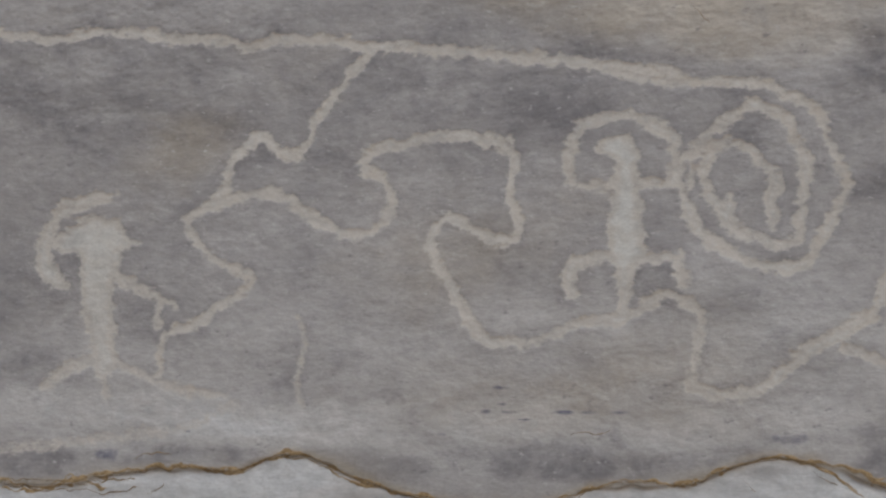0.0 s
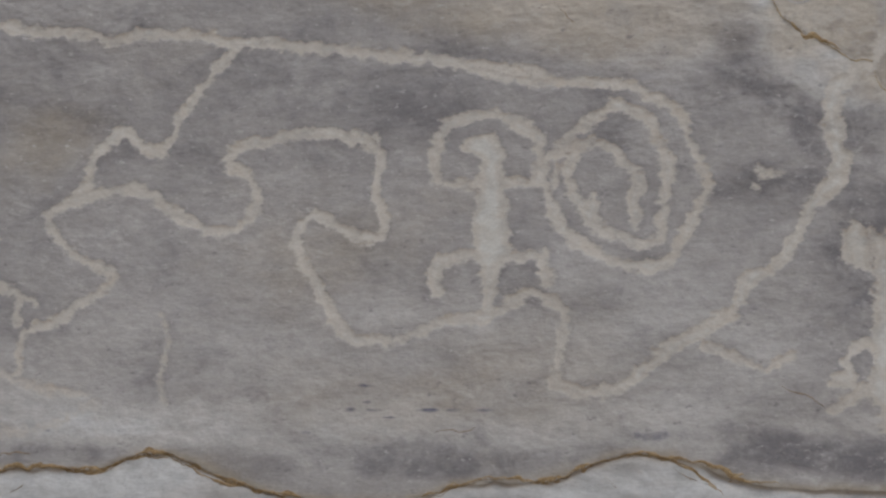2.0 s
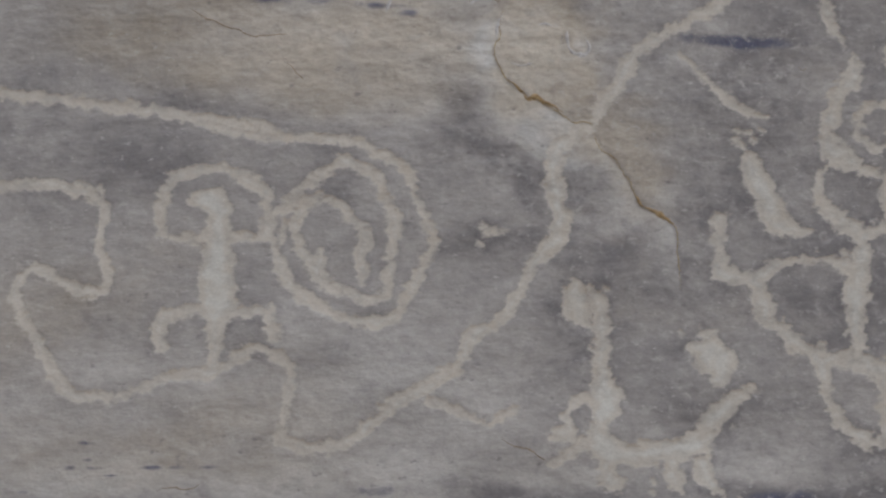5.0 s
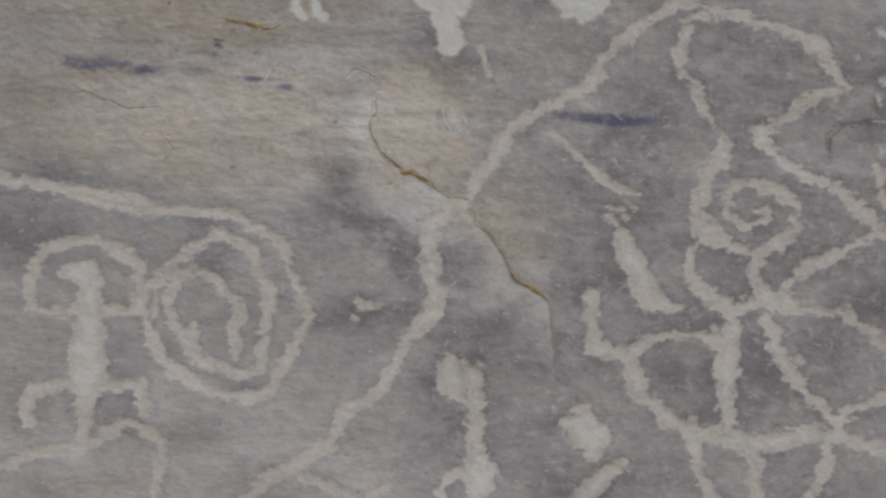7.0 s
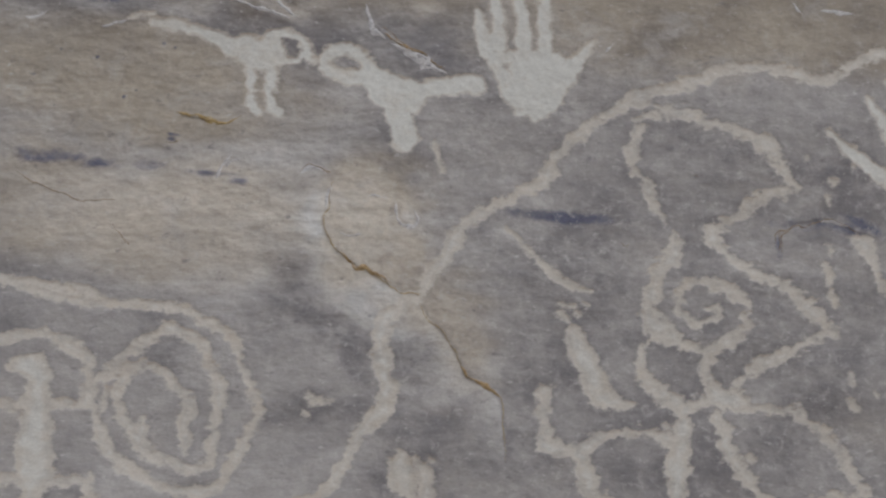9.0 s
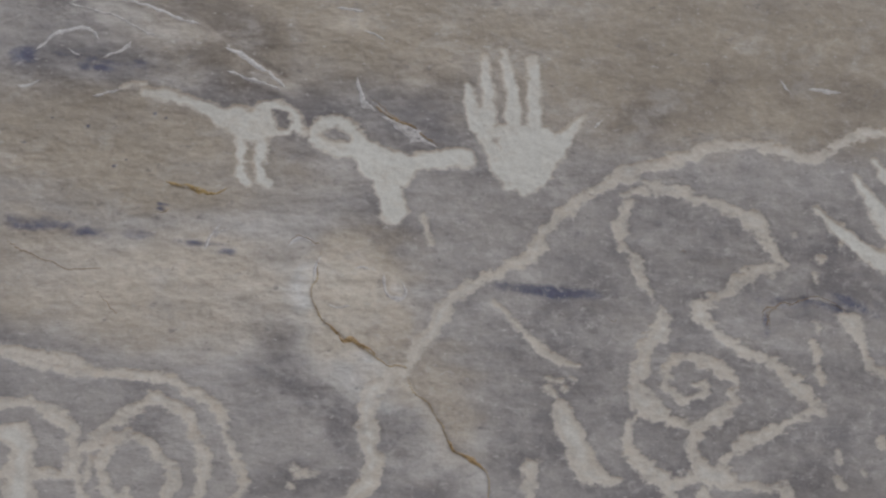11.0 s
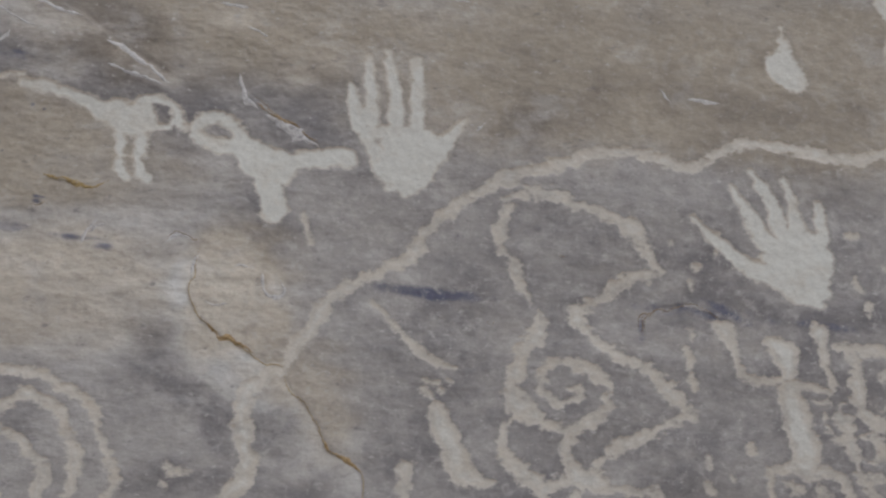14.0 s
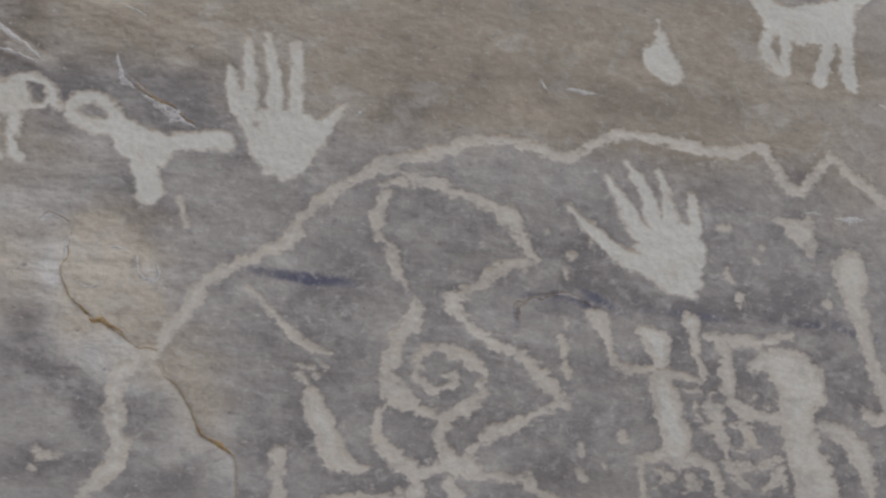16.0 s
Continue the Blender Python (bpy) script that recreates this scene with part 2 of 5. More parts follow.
flake([(-23.4, 239.8), (-24.6, 241), (-26.1, 241.4), (-27.9, 240.9), (-29.6, 240.1), (-31.6, 238.4)], 0.12, 1.5)


def stains(blobs, shift):
    """Patches of stain and painted shade: centre, half width, half height, tilt and strength, with ragged borders."""
    out = np.zeros(GX.shape)
    wx = 7 * (vnoise(GX, GZ, 14, 7, shift) - 0.5) + 3 * (vnoise(GX, GZ, 3.5, 1.8, shift + 1) - 0.5)
    wz = 5 * (vnoise(GX, GZ, 12, 6, shift + 2) - 0.5) + 2 * (vnoise(GX, GZ, 3, 1.5, shift + 3) - 0.5)
    for x, z, rx, rz, tilt, amount in blobs:
        c, s = math.cos(radians(tilt)), math.sin(radians(tilt))
        k = min(1.3, min(rx, rz) / 4)
        px, pz = GX + k * wx - x, GZ + k * wz - z
        u, v = px * c + pz * s, pz * c - px * s
        out = np.maximum(out, amount * np.exp(-0.5 * (np.abs(u / rx) ** 2.6 + np.abs(v / rz) ** 2.6)))
    return out


# the thin streak at (-4, 239) is shadow above a scraped edge, painted dark
DARK = stains([(-97, 196, 27.5, 8.3, -3, 0.5), (-51, 196, 24.9, 4.9, -6, 0.5), (-35, 173, 8.6, 5.0, 0, 0.3), (-17, 183, 6.9, 6.9, 0, 0.3), (-3, 197, 6.1, 6.1, 0, 0.35), (2, 200, 1.6, 6.1, 36, 0.75), (17, 178, 6.1, 12.2, 0, 0.8), (8, 182, 5.5, 3.4, 0, 0.5), (19, 180, 4.3, 9.3, 15, 0.75), (62, 209, 31.6, 9.8, -4, 0.5), (47, 183, 22.6, 24.0, 0, 0.55), (65, 176, 12.5, 10.3, 0, 0.5), (-34, 237, 11.5, 2.2, -8, 0.9), (18, 233, 6.0, 2.5, -30, 0.8)] + [(48, 232, 8.4, 3.4, 20, 0.8), (87, 211, 43.3, 11.7, -5, 0.5), (97, 191, 27.5, 18.3, 0, 0.6), (40, 203, 14.9, 4.5, -5, 0.5), (23, 185, 9.1, 7.7, 0, 0.35), (-23, 238, 14.4, 1.1, -8, 1.0), (-2, 234, 11.0, 4.4, -30, 1.0), (-8, 242, 14.0, 2.9, -30, 0.9), (-27, 243, 8.6, 4.3, -10, 0.6), (16, 232, 8.2, 3.0, -25, 0.6), (-30, 149, 26.8, 1.4, 1, 0.8), (-104, 148, 10.9, 0.9, -2, 0.75), (-85, 149, 10.4, 1.1, -2, 0.6), (40, 151, 11.7, 1.8, 3, 1.2)] + [(9, 150, 9.4, 1.6, 5, 1.2), (91, 207, 35.1, 1.7, -6, 0.9), (84, 236, 22.1, 5.1, -15, 0.4), (-103, 178, 13.4, 7.6, 0, 0.2), (13, 216, 4.4, 8.0, -10, 0.35), (-114, 160, 5.1, 8.6, 0, 0.3)] + [(-103, 195, 14.1, 6.7, -4, 0.45), (-32, 201, 4.9, 1.5, -20, 0.60), (1, 201, 2.4, 4.9, 30, 1.00), (-11, 166, 9.2, 2.5, 0, 0.40), (-2, 185, 4.2, 9.9, 0, 0.35), (-38, 148, 16.2, 1.5, 2, 0.80), (-59, 147, 6.3, 1.3, 4, 0.60), (-93, 149, 7.0, 1.0, 2, 0.60), (-112, 147, 4.2, 1.0, 0, 0.70), (-9, 152, 4.2, 1.0, 0, 0.70)] + [(6, 195, 2.4, 7.7, 35, 0.90), (16, 185, 2.8, 7.7, 0, 0.60), (23, 169, 6.3, 12.7, 0, 0.35), (-35, 202, 8.5, 1.7, -20, 0.45), (1, 203, 2.1, 4.2, 30, 0.60), (6, 196, 2.4, 6.3, 32, 0.70), (-23, 237, 12.7, 2.1, -12, 0.70), (20, 234, 4.2, 3.5, -30, 0.60), (50, 232, 4.2, 2.8, 0, 0.60), (69, 207, 7.7, 1.8, -5, 0.60), (100, 208, 16.9, 1.1, -4, 0.70), (61, 239, 8.5, 2.8, -10, 0.35), (35, 150, 8.5, 1.5, 8, 1.20), (18, 149, 6.3, 1.5, 0, 1.00)] + [(-4, 239, 7.0, 0.6, -29, 1.30), (-16, 238, 7.7, 1.4, -12, 0.80), (-30, 237, 6.3, 0.7, -6, 0.90), (14, 233, 4.2, 1.8, -20, 0.70), (-25, 233, 5.6, 2.1, -8, 0.40)] + [(9, 190, 1.8, 4.2, 10, 0.90), (17, 186, 1.8, 4.9, 0, 0.60), (23, 179, 4.2, 6.3, 0, 0.40), (35, 207, 4.9, 1.7, 20, 0.60), (74, 230, 5.6, 2.8, 0, 0.40)], 20)
WARM = stains([(-26, 225, 22.8, 7.1, -3, 0.5), (64, 237, 32.8, 7.8, -4, 0.7), (14, 244, 24.9, 7.6, -5, 0.7), (76, 242, 43.7, 11.8, -4, 0.6), (11, 206, 6.2, 6.5, 10, 1.2), (-18, 208, 23.8, 5.8, -4, 0.5), (-90, 189, 7.4, 4.1, 0, 0.5), (22, 195, 4.6, 8.4, 35, 0.7), (23, 192, 1.9, 4.3, 35, 0.8), (-38, 158, 23.1, 5.1, 0, 0.55), (16, 239, 4.5, 3.0, 0, 0.6)] + [(-16, 203, 15.5, 3.5, -6, 0.55), (-45, 171, 18.3, 7.7, 0, 0.40), (-29, 161, 12.7, 4.2, 0, 0.35), (-22, 205, 18.3, 4.2, -6, 0.60), (-12, 208, 15.5, 4.9, -8, 0.55), (-21, 222, 16.9, 3.5, -3, 0.45), (9, 205, 4.9, 4.2, 0, 0.50), (35, 245, 23.9, 4.9, -4, 0.45), (63, 245, 23.2, 4.2, -3, 0.50), (105, 239, 12.7, 4.2, -4, 0.50), (-22, 205, 11.3, 3.5, 0, 0.35), (-14, 229, 11.3, 2.8, -5, 0.45)], 30)
PALE = np.maximum(stains([(-68, 153, 69.4, 3.2, -1, 1.15), (-17, 154, 20.6, 2.5, 1, 0.95), (-76, 160, 33.1, 5.5, 0, 0.5), (10, 197, 1.9, 9.3, 48, 1.25), (-13, 207, 21.3, 6.4, -4, 0.95), (25, 189, 2.4, 10.1, 30, 0.7), (-21, 153, 29.6, 2.8, 0, 0.9), (9, 202, 2.1, 9.7, 38, 0.6), (-3, 215, 10.8, 2.9, -4, 0.6), (24, 153, 20.9, 2.8, 4, 0.6), (11, 205, 6.5, 6.5, 0, 1.45), (16, 208, 1.2, 1.6, 0, 1.4), (-17, 244, 9.5, 2.0, -24, 0.8), (-4, 237, 4.4, 0.8, -32, 0.9)] + [(19, 239, 3.0, 2.3, -20, 0.5), (-53, 169, 21.5, 10.8, 0, 0.3), (16, 202, 11.2, 2.1, 35, 0.3), (-16, 162, 19.7, 7.7, 0, 0.7), (2, 150, 1.4, 0.5, 8, 1.1), (10, 149, 1.3, 0.6, 15, 1.1), (7, 151, 1.8, 0.4, 0, 1.2)] + [(17, 237, 2.5, 1.7, -20, 1.10), (7, 220, 4.2, 2.8, 0, 0.60), (-5, 237, 3.5, 0.7, -30, 0.70), (5, 211, 6.3, 4.2, 0, 0.40), (9, 244, 3.5, 1.1, 0, 0.50), (49, 234, 4.2, 1.4, -15, 0.40)] + [(17, 153, 2.5, 1.4, 0, 1.00), (21, 150, 3.5, 0.8, 0, 1.00), (24, 153, 1.7, 1.0, 0, 0.70), (36, 154, 4.2, 1.8, 0, 0.60), (8, 153, 4.9, 1.1, 0, 0.90), (11, 150, 2.8, 0.6, 10, 1.10), (-77, 146, 1.4, 0.4, 0, 1.30), (-21, 157, 2.8, 0.6, 0, 1.00), (-8, 158, 1.7, 0.6, 0, 0.80), (-38, 157, 2.8, 1.0, 0, 0.60), (-42, 152, 4.2, 1.4, 0, 0.80), (-8, 207, 6.3, 1.8, -8, 0.50), (10, 201, 2.1, 4.2, 40, 0.90)] + [(-18, 243, 7.4, 1.5, -17, 1.00), (-3, 236, 5.1, 0.9, -27, 1.10), (-19, 223, 8.5, 1.1, -4, 0.50), (-29, 223, 6.3, 0.8, -3, 0.50)], 40), (1.75 - 0.5 * vnoise(GX, GZ, 6, 3, 13)) * under)
PALE = np.maximum(PALE, WASH)
DARK *= (1 - 0.85 * np.clip(WASH, 0, 1)) * (1 - 0.45 * np.clip(PALE, 0, 1)) * (1 - under)
WARM = np.maximum(1.45 * WARM * np.clip(0.85 + (GZ - 190) / 90, 0.6, 1.25), 1.5 * np.exp(-np.abs(lip_z - GZ) / 0.7))      # rust bled from the lip
BLUE = stains([(35, 208, 5.2, 0.7, -2, 1.1), (40, 208, 4.5, 0.4, -5, 0.5), (36, 208, 4.2, 0.4, -4, 0.3), (72, 207, 3.2, 0.5, -15, 0.8), (42, 150, 5.5, 0.5, 4, 0.6), (72, 207, 9.3, 0.8, -4, 0.5), (-30, 215, 4.2, 0.6, -3, 0.75), (-23, 214, 2.1, 0.7, -2, 0.7), (-17, 214, 1.8, 0.6, -2, 0.7), (-9, 213, 3.6, 0.3, -4, 0.7), (-6, 212, 1.1, 0.3, -20, 0.7), (-14, 218, 0.6, 0.2, -4, 0.8), (-46, 158, 1.0, 0.2, 0, 0.75), (-48, 155, 0.7, 0.3, 0, 0.8)] + [(-45, 155, 1.2, 0.2, 0, 0.7), (-38, 155, 1.1, 0.2, 0, 0.8), (-35, 155, 0.9, 0.2, 0, 0.75), (-31, 155, 1.0, 0.2, 0, 0.7), (-46, 156, 0.7, 0.2, 0, 0.75), (-43, 154, 1.0, 0.1, 0, 0.75), (-10, 152, 2.7, 0.5, 0, 0.5), (-101, 149, 1.5, 0.7, -10, 0.7), (-54, 152, 0.9, 0.2, 0, 0.6), (76, 207, 3.2, 0.6, -25, 0.9), (90, 206, 5.0, 0.5, -5, 0.6), (104, 206, 5.2, 0.5, -6, 0.6), (113, 205, 4.4, 0.6, -14, 0.65), (53, 214, 1.7, 0.3, -10, 0.4)] + [(64, 205, 0.4, 1.7, 0, 0.6), (-23, 237, 6.5, 0.4, -6, 0.6)] + [(-29.0, 229.1, 0.2, 0.17, 0, 1.0), (-32.3, 225.7, 0.2, 0.17, 0, 1.0), (-24.3, 228.1, 0.2, 0.17, 0, 1.0), (-15.8, 230.1, 0.2, 0.17, 0, 1.0), (-14.4, 229.6, 0.2, 0.17, 0, 1.0), (-20.8, 222.9, 0.2, 0.17, 0, 1.0), (-19.2, 223.8, 0.2, 0.17, 0, 1.0), (-5.5, 230.4, 0.2, 0.17, 0, 1.0), (-4.0, 229.4, 0.2, 0.17, 0, 1.0), (-14.5, 218.0, 0.5, 0.25, -8, 0.95), (-14.5, 217.4, 0.5, 0.25, -8, 0.95), (-23.6, 214.0, 1.0, 0.25, -8, 0.95)] + [(-33, 237, 1.8, 1.0, 0, 0.90), (-25, 236, 0.8, 0.5, 0, 1.00), (-23, 236, 1.5, 0.4, -5, 0.80), (-18, 237, 1.0, 0.3, -10, 0.80), (-31, 215, 4.2, 0.8, -2, 0.70), (-24, 214, 1.0, 0.5, 0, 0.70)] + [(37, 150, 5.6, 0.9, 6, 1.10), (28, 149, 3.5, 0.6, 0, 0.70), (-89, 152, 0.6, 0.2, 0, 0.90), (-10, 213, 1.4, 0.4, -5, 0.90), (-6, 212, 1.1, 0.4, -8, 0.90), (-32, 215, 3.5, 0.8, -3, 0.50)], 50)

# ---- carvings: strokes pecked into the face ----
CARVINGS = []
RAGGED = 0.5 * (vnoise(GX, GZ, 1.1, 0.55, 9) - 0.5) + 0.36 * (vnoise(GX, GZ, 2.4, 1.6, 10) - 0.5) + 0.45 * (vnoise(GX, GZ, 0.55, 0.4, 11) - 0.5)
BENDX, BENDZ = (0.65 * (vnoise(GX, GZ, 1.5, 1.1, n) - 0.5) for n in (18, 19))
WORN = 0.35 * (vnoise(GX, GZ, 2.2, 1.3, 64) - 0.5) + 0.3 * (vnoise(GX, GZ, 0.8, 0.5, 65) - 0.5)     # blows missed or rubbed away


def carving(name, label, fresh, rough=1.0):
    """fresh: how white it is; rough: how ragged its edges are."""
    CARVINGS.append((name, label, fresh, rough, []))
    return CARVINGS[-1][4]


def stroke(strokes, points, width=None, part="", joined=False):
    """joined: it belongs to the part of the stroke before it."""
    strokes.append((part, joined, [(*p, width) if width else p for p in points]))


g = carving("spiral_carving", "large pale pecked spiral hung from a long wavy line", 0.9, 1.3)
stroke(g, [(-123.4, 207.2), (-118.1, 207.1), (-109.4, 205.9), (-100.8, 206.5), (-92.5, 205.2), (-84.2, 204.3), (-80.2, 203.6), (-74.6, 204.4), (-68.2, 203.5), (-63.2, 202.8), (-52.8, 201.7), (-41.7, 200.1), (-30.6, 198.5), (-23.5, 197)], 1.41, part="line")
stroke(g, [(-30.2, 197.7, 1.26), (-27, 196.9, 1.49), (-25.1, 196.5, 1.55), (-21.9, 196.2, 1.24), (-19.2, 196.2, 1.17), (-17.3, 196.1, 1.23), (-14.6, 195.9, 1.16), (-11.6, 195, 1.16), (-9.7, 194, 1.43), (-7.4, 192.9, 1.29), (-6.3, 191.5, 1.28), (-5.8, 189.5, 1.28), (-4.9, 187.6, 1.56), (-4, 185.6, 1.41), (-3.2, 183.7, 1.41), (-3, 182.1, 1.26), (-4.2, 180.2, 1.34), (-5.3, 177.9, 1.62), (-6.5, 175.9, 1.49), (-7.5, 173.4, 1.41), (-9.6, 172.8, 1.42), (-11.8, 172.8, 1.35), (-14.1, 173.3, 1.43), (-16.4, 174.3, 1.51), (-18.3, 175.5, 1.66), (-20.5, 177.3, 1.66), (-22.1, 179.9, 1.67), (-23.1, 182.3, 1.53), (-23.6, 184.2, 1.32), (-23, 186.2, 1.32), (-21.9, 187.4, 1.31)], part="outer_ring")
stroke(g, [(-21.9, 186.7, 1.46), (-20.4, 188.5, 1.45), (-19.2, 190, 1.31), (-17.3, 191.4, 1.45), (-15.4, 192.8, 1.38), (-13.7, 192.9, 1.3), (-11.6, 192.3, 1.44), (-10.1, 190.8, 1.51), (-9.3, 188.9, 1.5), (-8.3, 186.5, 1.64), (-7.9, 183.8, 1.64), (-8.3, 181.1, 1.63), (-8.7, 178.8, 1.63), (-9.1, 176.5, 1.42), (-10.7, 175.6, 1.35), (-12.9, 175.9, 1.43), (-14.8, 176.4, 1.43), (-16.6, 177.4, 1.65), (-17.8, 178.6, 1.88)], part="middle_ring")
stroke(g, [(-17.8, 178.6, 1.88), (-17.5, 180.3, 1.66), (-17.1, 181.5, 0.65)], part="spur")
stroke(g, [(-17.8, 178.8, 1.66), (-18.7, 180.5, 1.59), (-19.9, 182.6, 1.45), (-20.6, 184.6, 1.53), (-20.1, 186.8, 1.53), (-18.8, 188.1, 1.53), (-16.6, 188.4, 1.38), (-14.6, 187.4, 1.52), (-13.1, 185.8, 1.79), (-11.9, 184.2, 2.08)], part="inner_coil")
stroke(g, [(-11.8, 184.1, 2.43), (-11.9, 182.4, 2.22), (-12.2, 180.8, 1.51), (-12.1, 179.3, 1.72), (-12.3, 177.5, 0.78)], part="tail")
stroke(g, [(-24.2, 184), (-22.6, 182), (-21.8, 185.2)], 0.98, part="crossing")
g = carving("figure_carving", "pale pecked standing figure under an arched halo on sandstone", 0.88, 1.15)
stroke(g, [(-36.9, 183.8), (-37.4, 186.7), (-36.2, 190.5), (-34, 191.7), (-30.7, 192.2), (-27.1, 191.4), (-24.3, 189.2), (-23.8, 186), (-24.5, 183.5)], 1.52)
stroke(g, [(-38, 183.9), (-33.7, 183.5), (-24, 183.4)], 1.12)
stroke(g, [(-33.1, 188, 1.58), (-31.3, 188.1, 3.16), (-30.1, 187.3, 3.31), (-30.1, 185.5, 2.84)])
stroke(g, [(-30.1, 185.5, 3.15), (-30.1, 182.7, 3.93), (-30.3, 178.3, 4.4), (-30, 175.1, 5.02)])
stroke(g, [(-36.6, 173.5), (-34.4, 174.2), (-29.4, 174.2), (-23.4, 174.3)], 1.35)
stroke(g, [(-36.5, 173.7, 1.59), (-37.3, 171.8, 1.91), (-36.8, 169.8, 1.28)])
stroke(g, [(-23.8, 174.3), (-23.3, 171.1)], 1.54)
stroke(g, [(-30.1, 174.7, 3.14), (-30.3, 171.2, 1.88), (-30.4, 167.6, 1.88)])
g = carving("meander_carving", "long pale pecked meandering line looping across grey sandstone", 0.9, 1.25)
stroke(g, [(-63.2, 202.6, 1.23), (-66.3, 199.7, 1.24), (-69, 196, 1.24), (-71.3, 192.7, 1.25), (-73.6, 188.9, 1.25), (-76.4, 189.2, 1.27), (-79.2, 191.5, 1.84), (-81.6, 189.4, 1.28), (-83.6, 187.4, 1.29), (-83.7, 184.4, 1.28), (-86.4, 182.1, 1.29)], part="branch")
stroke(g, [(-89.6, 180.4), (-85.6, 182.3), (-80.8, 183.5), (-76, 183.4), (-72.4, 180.7), (-68.8, 178.5), (-64.6, 177.9), (-61.9, 179.4), (-61.1, 182.3), (-62.3, 185.3), (-65, 187.3), (-61.9, 189.2), (-57.3, 190), (-52.8, 190.6), (-48.3, 189.9), (-44.9, 188.6)], 1.44, part="upper_loop")
stroke(g, [(-45, 189.9, 0.79), (-44.3, 187.3, 1.3), (-44.8, 184.4, 1.3), (-45, 182.2, 1.7), (-43.8, 179.3, 1.3), (-44.5, 177.1, 1.3), (-47.6, 177, 1.31), (-50.5, 178.7, 1.32), (-53.5, 179.9, 1.33)], part="hook")
stroke(g, [(-53.5, 179.9, 1.39), (-55.4, 177.8, 1.4), (-55, 174.5, 1.39), (-52.7, 170.7, 1.38), (-50.8, 167, 1.38), (-48, 164.1, 1.37), (-43.2, 163.9, 1.37), (-39.5, 164.7, 1.35), (-35.2, 166.4, 1.33), (-30.2, 166.9, 1.88), (-27, 168.7, 1.3), (-24.5, 169.7, 1.3), (-21.4, 167.6, 1.29), (-20.7, 165.5, 1.29), (-21.6, 162, 1.29), (-21.7, 158.1, 1.29)], part="lower_loop")
stroke(g, [(-89.6, 180.4), (-88.4, 177.6), (-84.7, 174.5), (-79.8, 172.2), (-83.8, 169.2), (-88.2, 166.2), (-92.7, 164.6), (-93.1, 159.8)], 1.3, part="zigzag")
g = carving("robed_figure_carving", "worn pale pecked figure with bent arm and curved crest on sandstone", 0.8, 1.3)
stroke(g, [(-99.8, 183.9, 0.97), (-102.9, 183.5, 1.94), (-106.3, 182.5, 2.27), (-108.7, 181, 2.28), (-110.3, 178.4, 2.28), (-110.8, 175.4, 2.6), (-109.5, 173.1, 2.59), (-107.3, 171.6, 1.62)])
stroke(g, [(-107.9, 177.4, 2.92), (-104.5, 178.3, 5.01), (-101.6, 178.2, 6.1), (-99.1, 177.4, 2.88), (-96.5, 177.2, 0.8)])
stroke(g, [(-102.3, 175.8, 6.58), (-102.7, 172.1, 5.29), (-102.5, 168.2, 4.33), (-101.8, 164.4, 3.83), (-101.5, 161.2, 3.66)])
stroke(g, [(-100.2, 172.8, 1.6), (-97.3, 171.6, 1.59), (-94.4, 170.1, 1.74), (-90.9, 169.1, 0.79)])
stroke(g, [(-93.1, 168.9, 1.1), (-93.8, 165.9, 0.95)])
stroke(g, [(-101.5, 161.3, 3.18), (-101.3, 159.2, 1.75)])
g = carving("splayed_base_carving", "faint splayed pecked lines at the foot of a worn figure", 0.66)
stroke(g, [(-103.4, 161.3, 2.13), (-106.7, 160.4, 1.99), (-110.7, 157.6, 1.38)], part="left_line")
stroke(g, [(-99.6, 161.3, 1.36), (-95, 159.2, 1.12), (-89.3, 157.5, 1.34), (-83.5, 156.4, 0.88)], part="right_line")
stroke(g, [(-101.3, 159.2, 1.52), (-100.9, 156.1, 0.76)], part="middle_line")
g = carving("faint_bow_carving", "faint pale worn curved scratch near the foot of the panel", 0.5)
stroke(g, [(-82.8, 155.3), (-88.4, 152.7), (-99.8, 151), (-111.6, 149.7), (-120.1, 148.8)], 1.6)
g = carving("faint_stroke_carving", "faint short upright pecked stroke on grey sandstone", 0.58)
stroke(g, [(-73.4, 167.1), (-72.6, 164.3), (-73.5, 159.1), (-72.9, 155.4)], 1.02)
g = carving("wandering_line_carving", "pale pecked line climbing in bends towards a flaked edge", 0.92, 1.25)
stroke(g, [(-22, 158.1, 1.67), (-18.9, 157.3, 1.66), (-13.9, 158.1, 1.65), (-10.4, 160.6, 1.65), (-7.6, 162.9, 1.64), (-3.4, 165, 1.63), (0, 167.5, 1.63), (1.8, 170.9, 2.15), (5.3, 173, 1.61), (8, 177.2, 1.61), (10.1, 181, 2.13), (12.9, 184.1, 2.28), (12.3, 189.9, 2.28), (12.1, 192.3, 2.22), (13, 194.7, 2.05), (14.9, 196.6, 1.88), (16.8, 197.6, 1.38)], part="line")
stroke(g, [(-3.8, 163.3), (-0.7, 161.9), (3.4, 160.2), (4.8, 160.8), (6.8, 161.9)], 1.3, part="branch")
g = carving("ridge_line_carving", "long pale pecked line running over the panel in waves and zigzags", 0.92, 1.15)
stroke(g, [(16.9, 198, 0.95), (18.1, 199.5, 1.54), (19.7, 201.9, 1.98), (21.7, 205.2, 2.14), (24.1, 207.8, 1.78), (27.3, 209.9, 1.49), (28.2, 209.9, 1.42), (30.6, 211.3, 1.42), (33.5, 212.6, 1.58), (34.3, 214.5, 1.89), (35.2, 216.6, 1.59), (38.1, 219.1, 1.6), (40.6, 221.1, 1.6), (43.5, 222.8, 1.61), (46.9, 224.5, 1.77), (49, 225.6, 1.54)], part="rise")
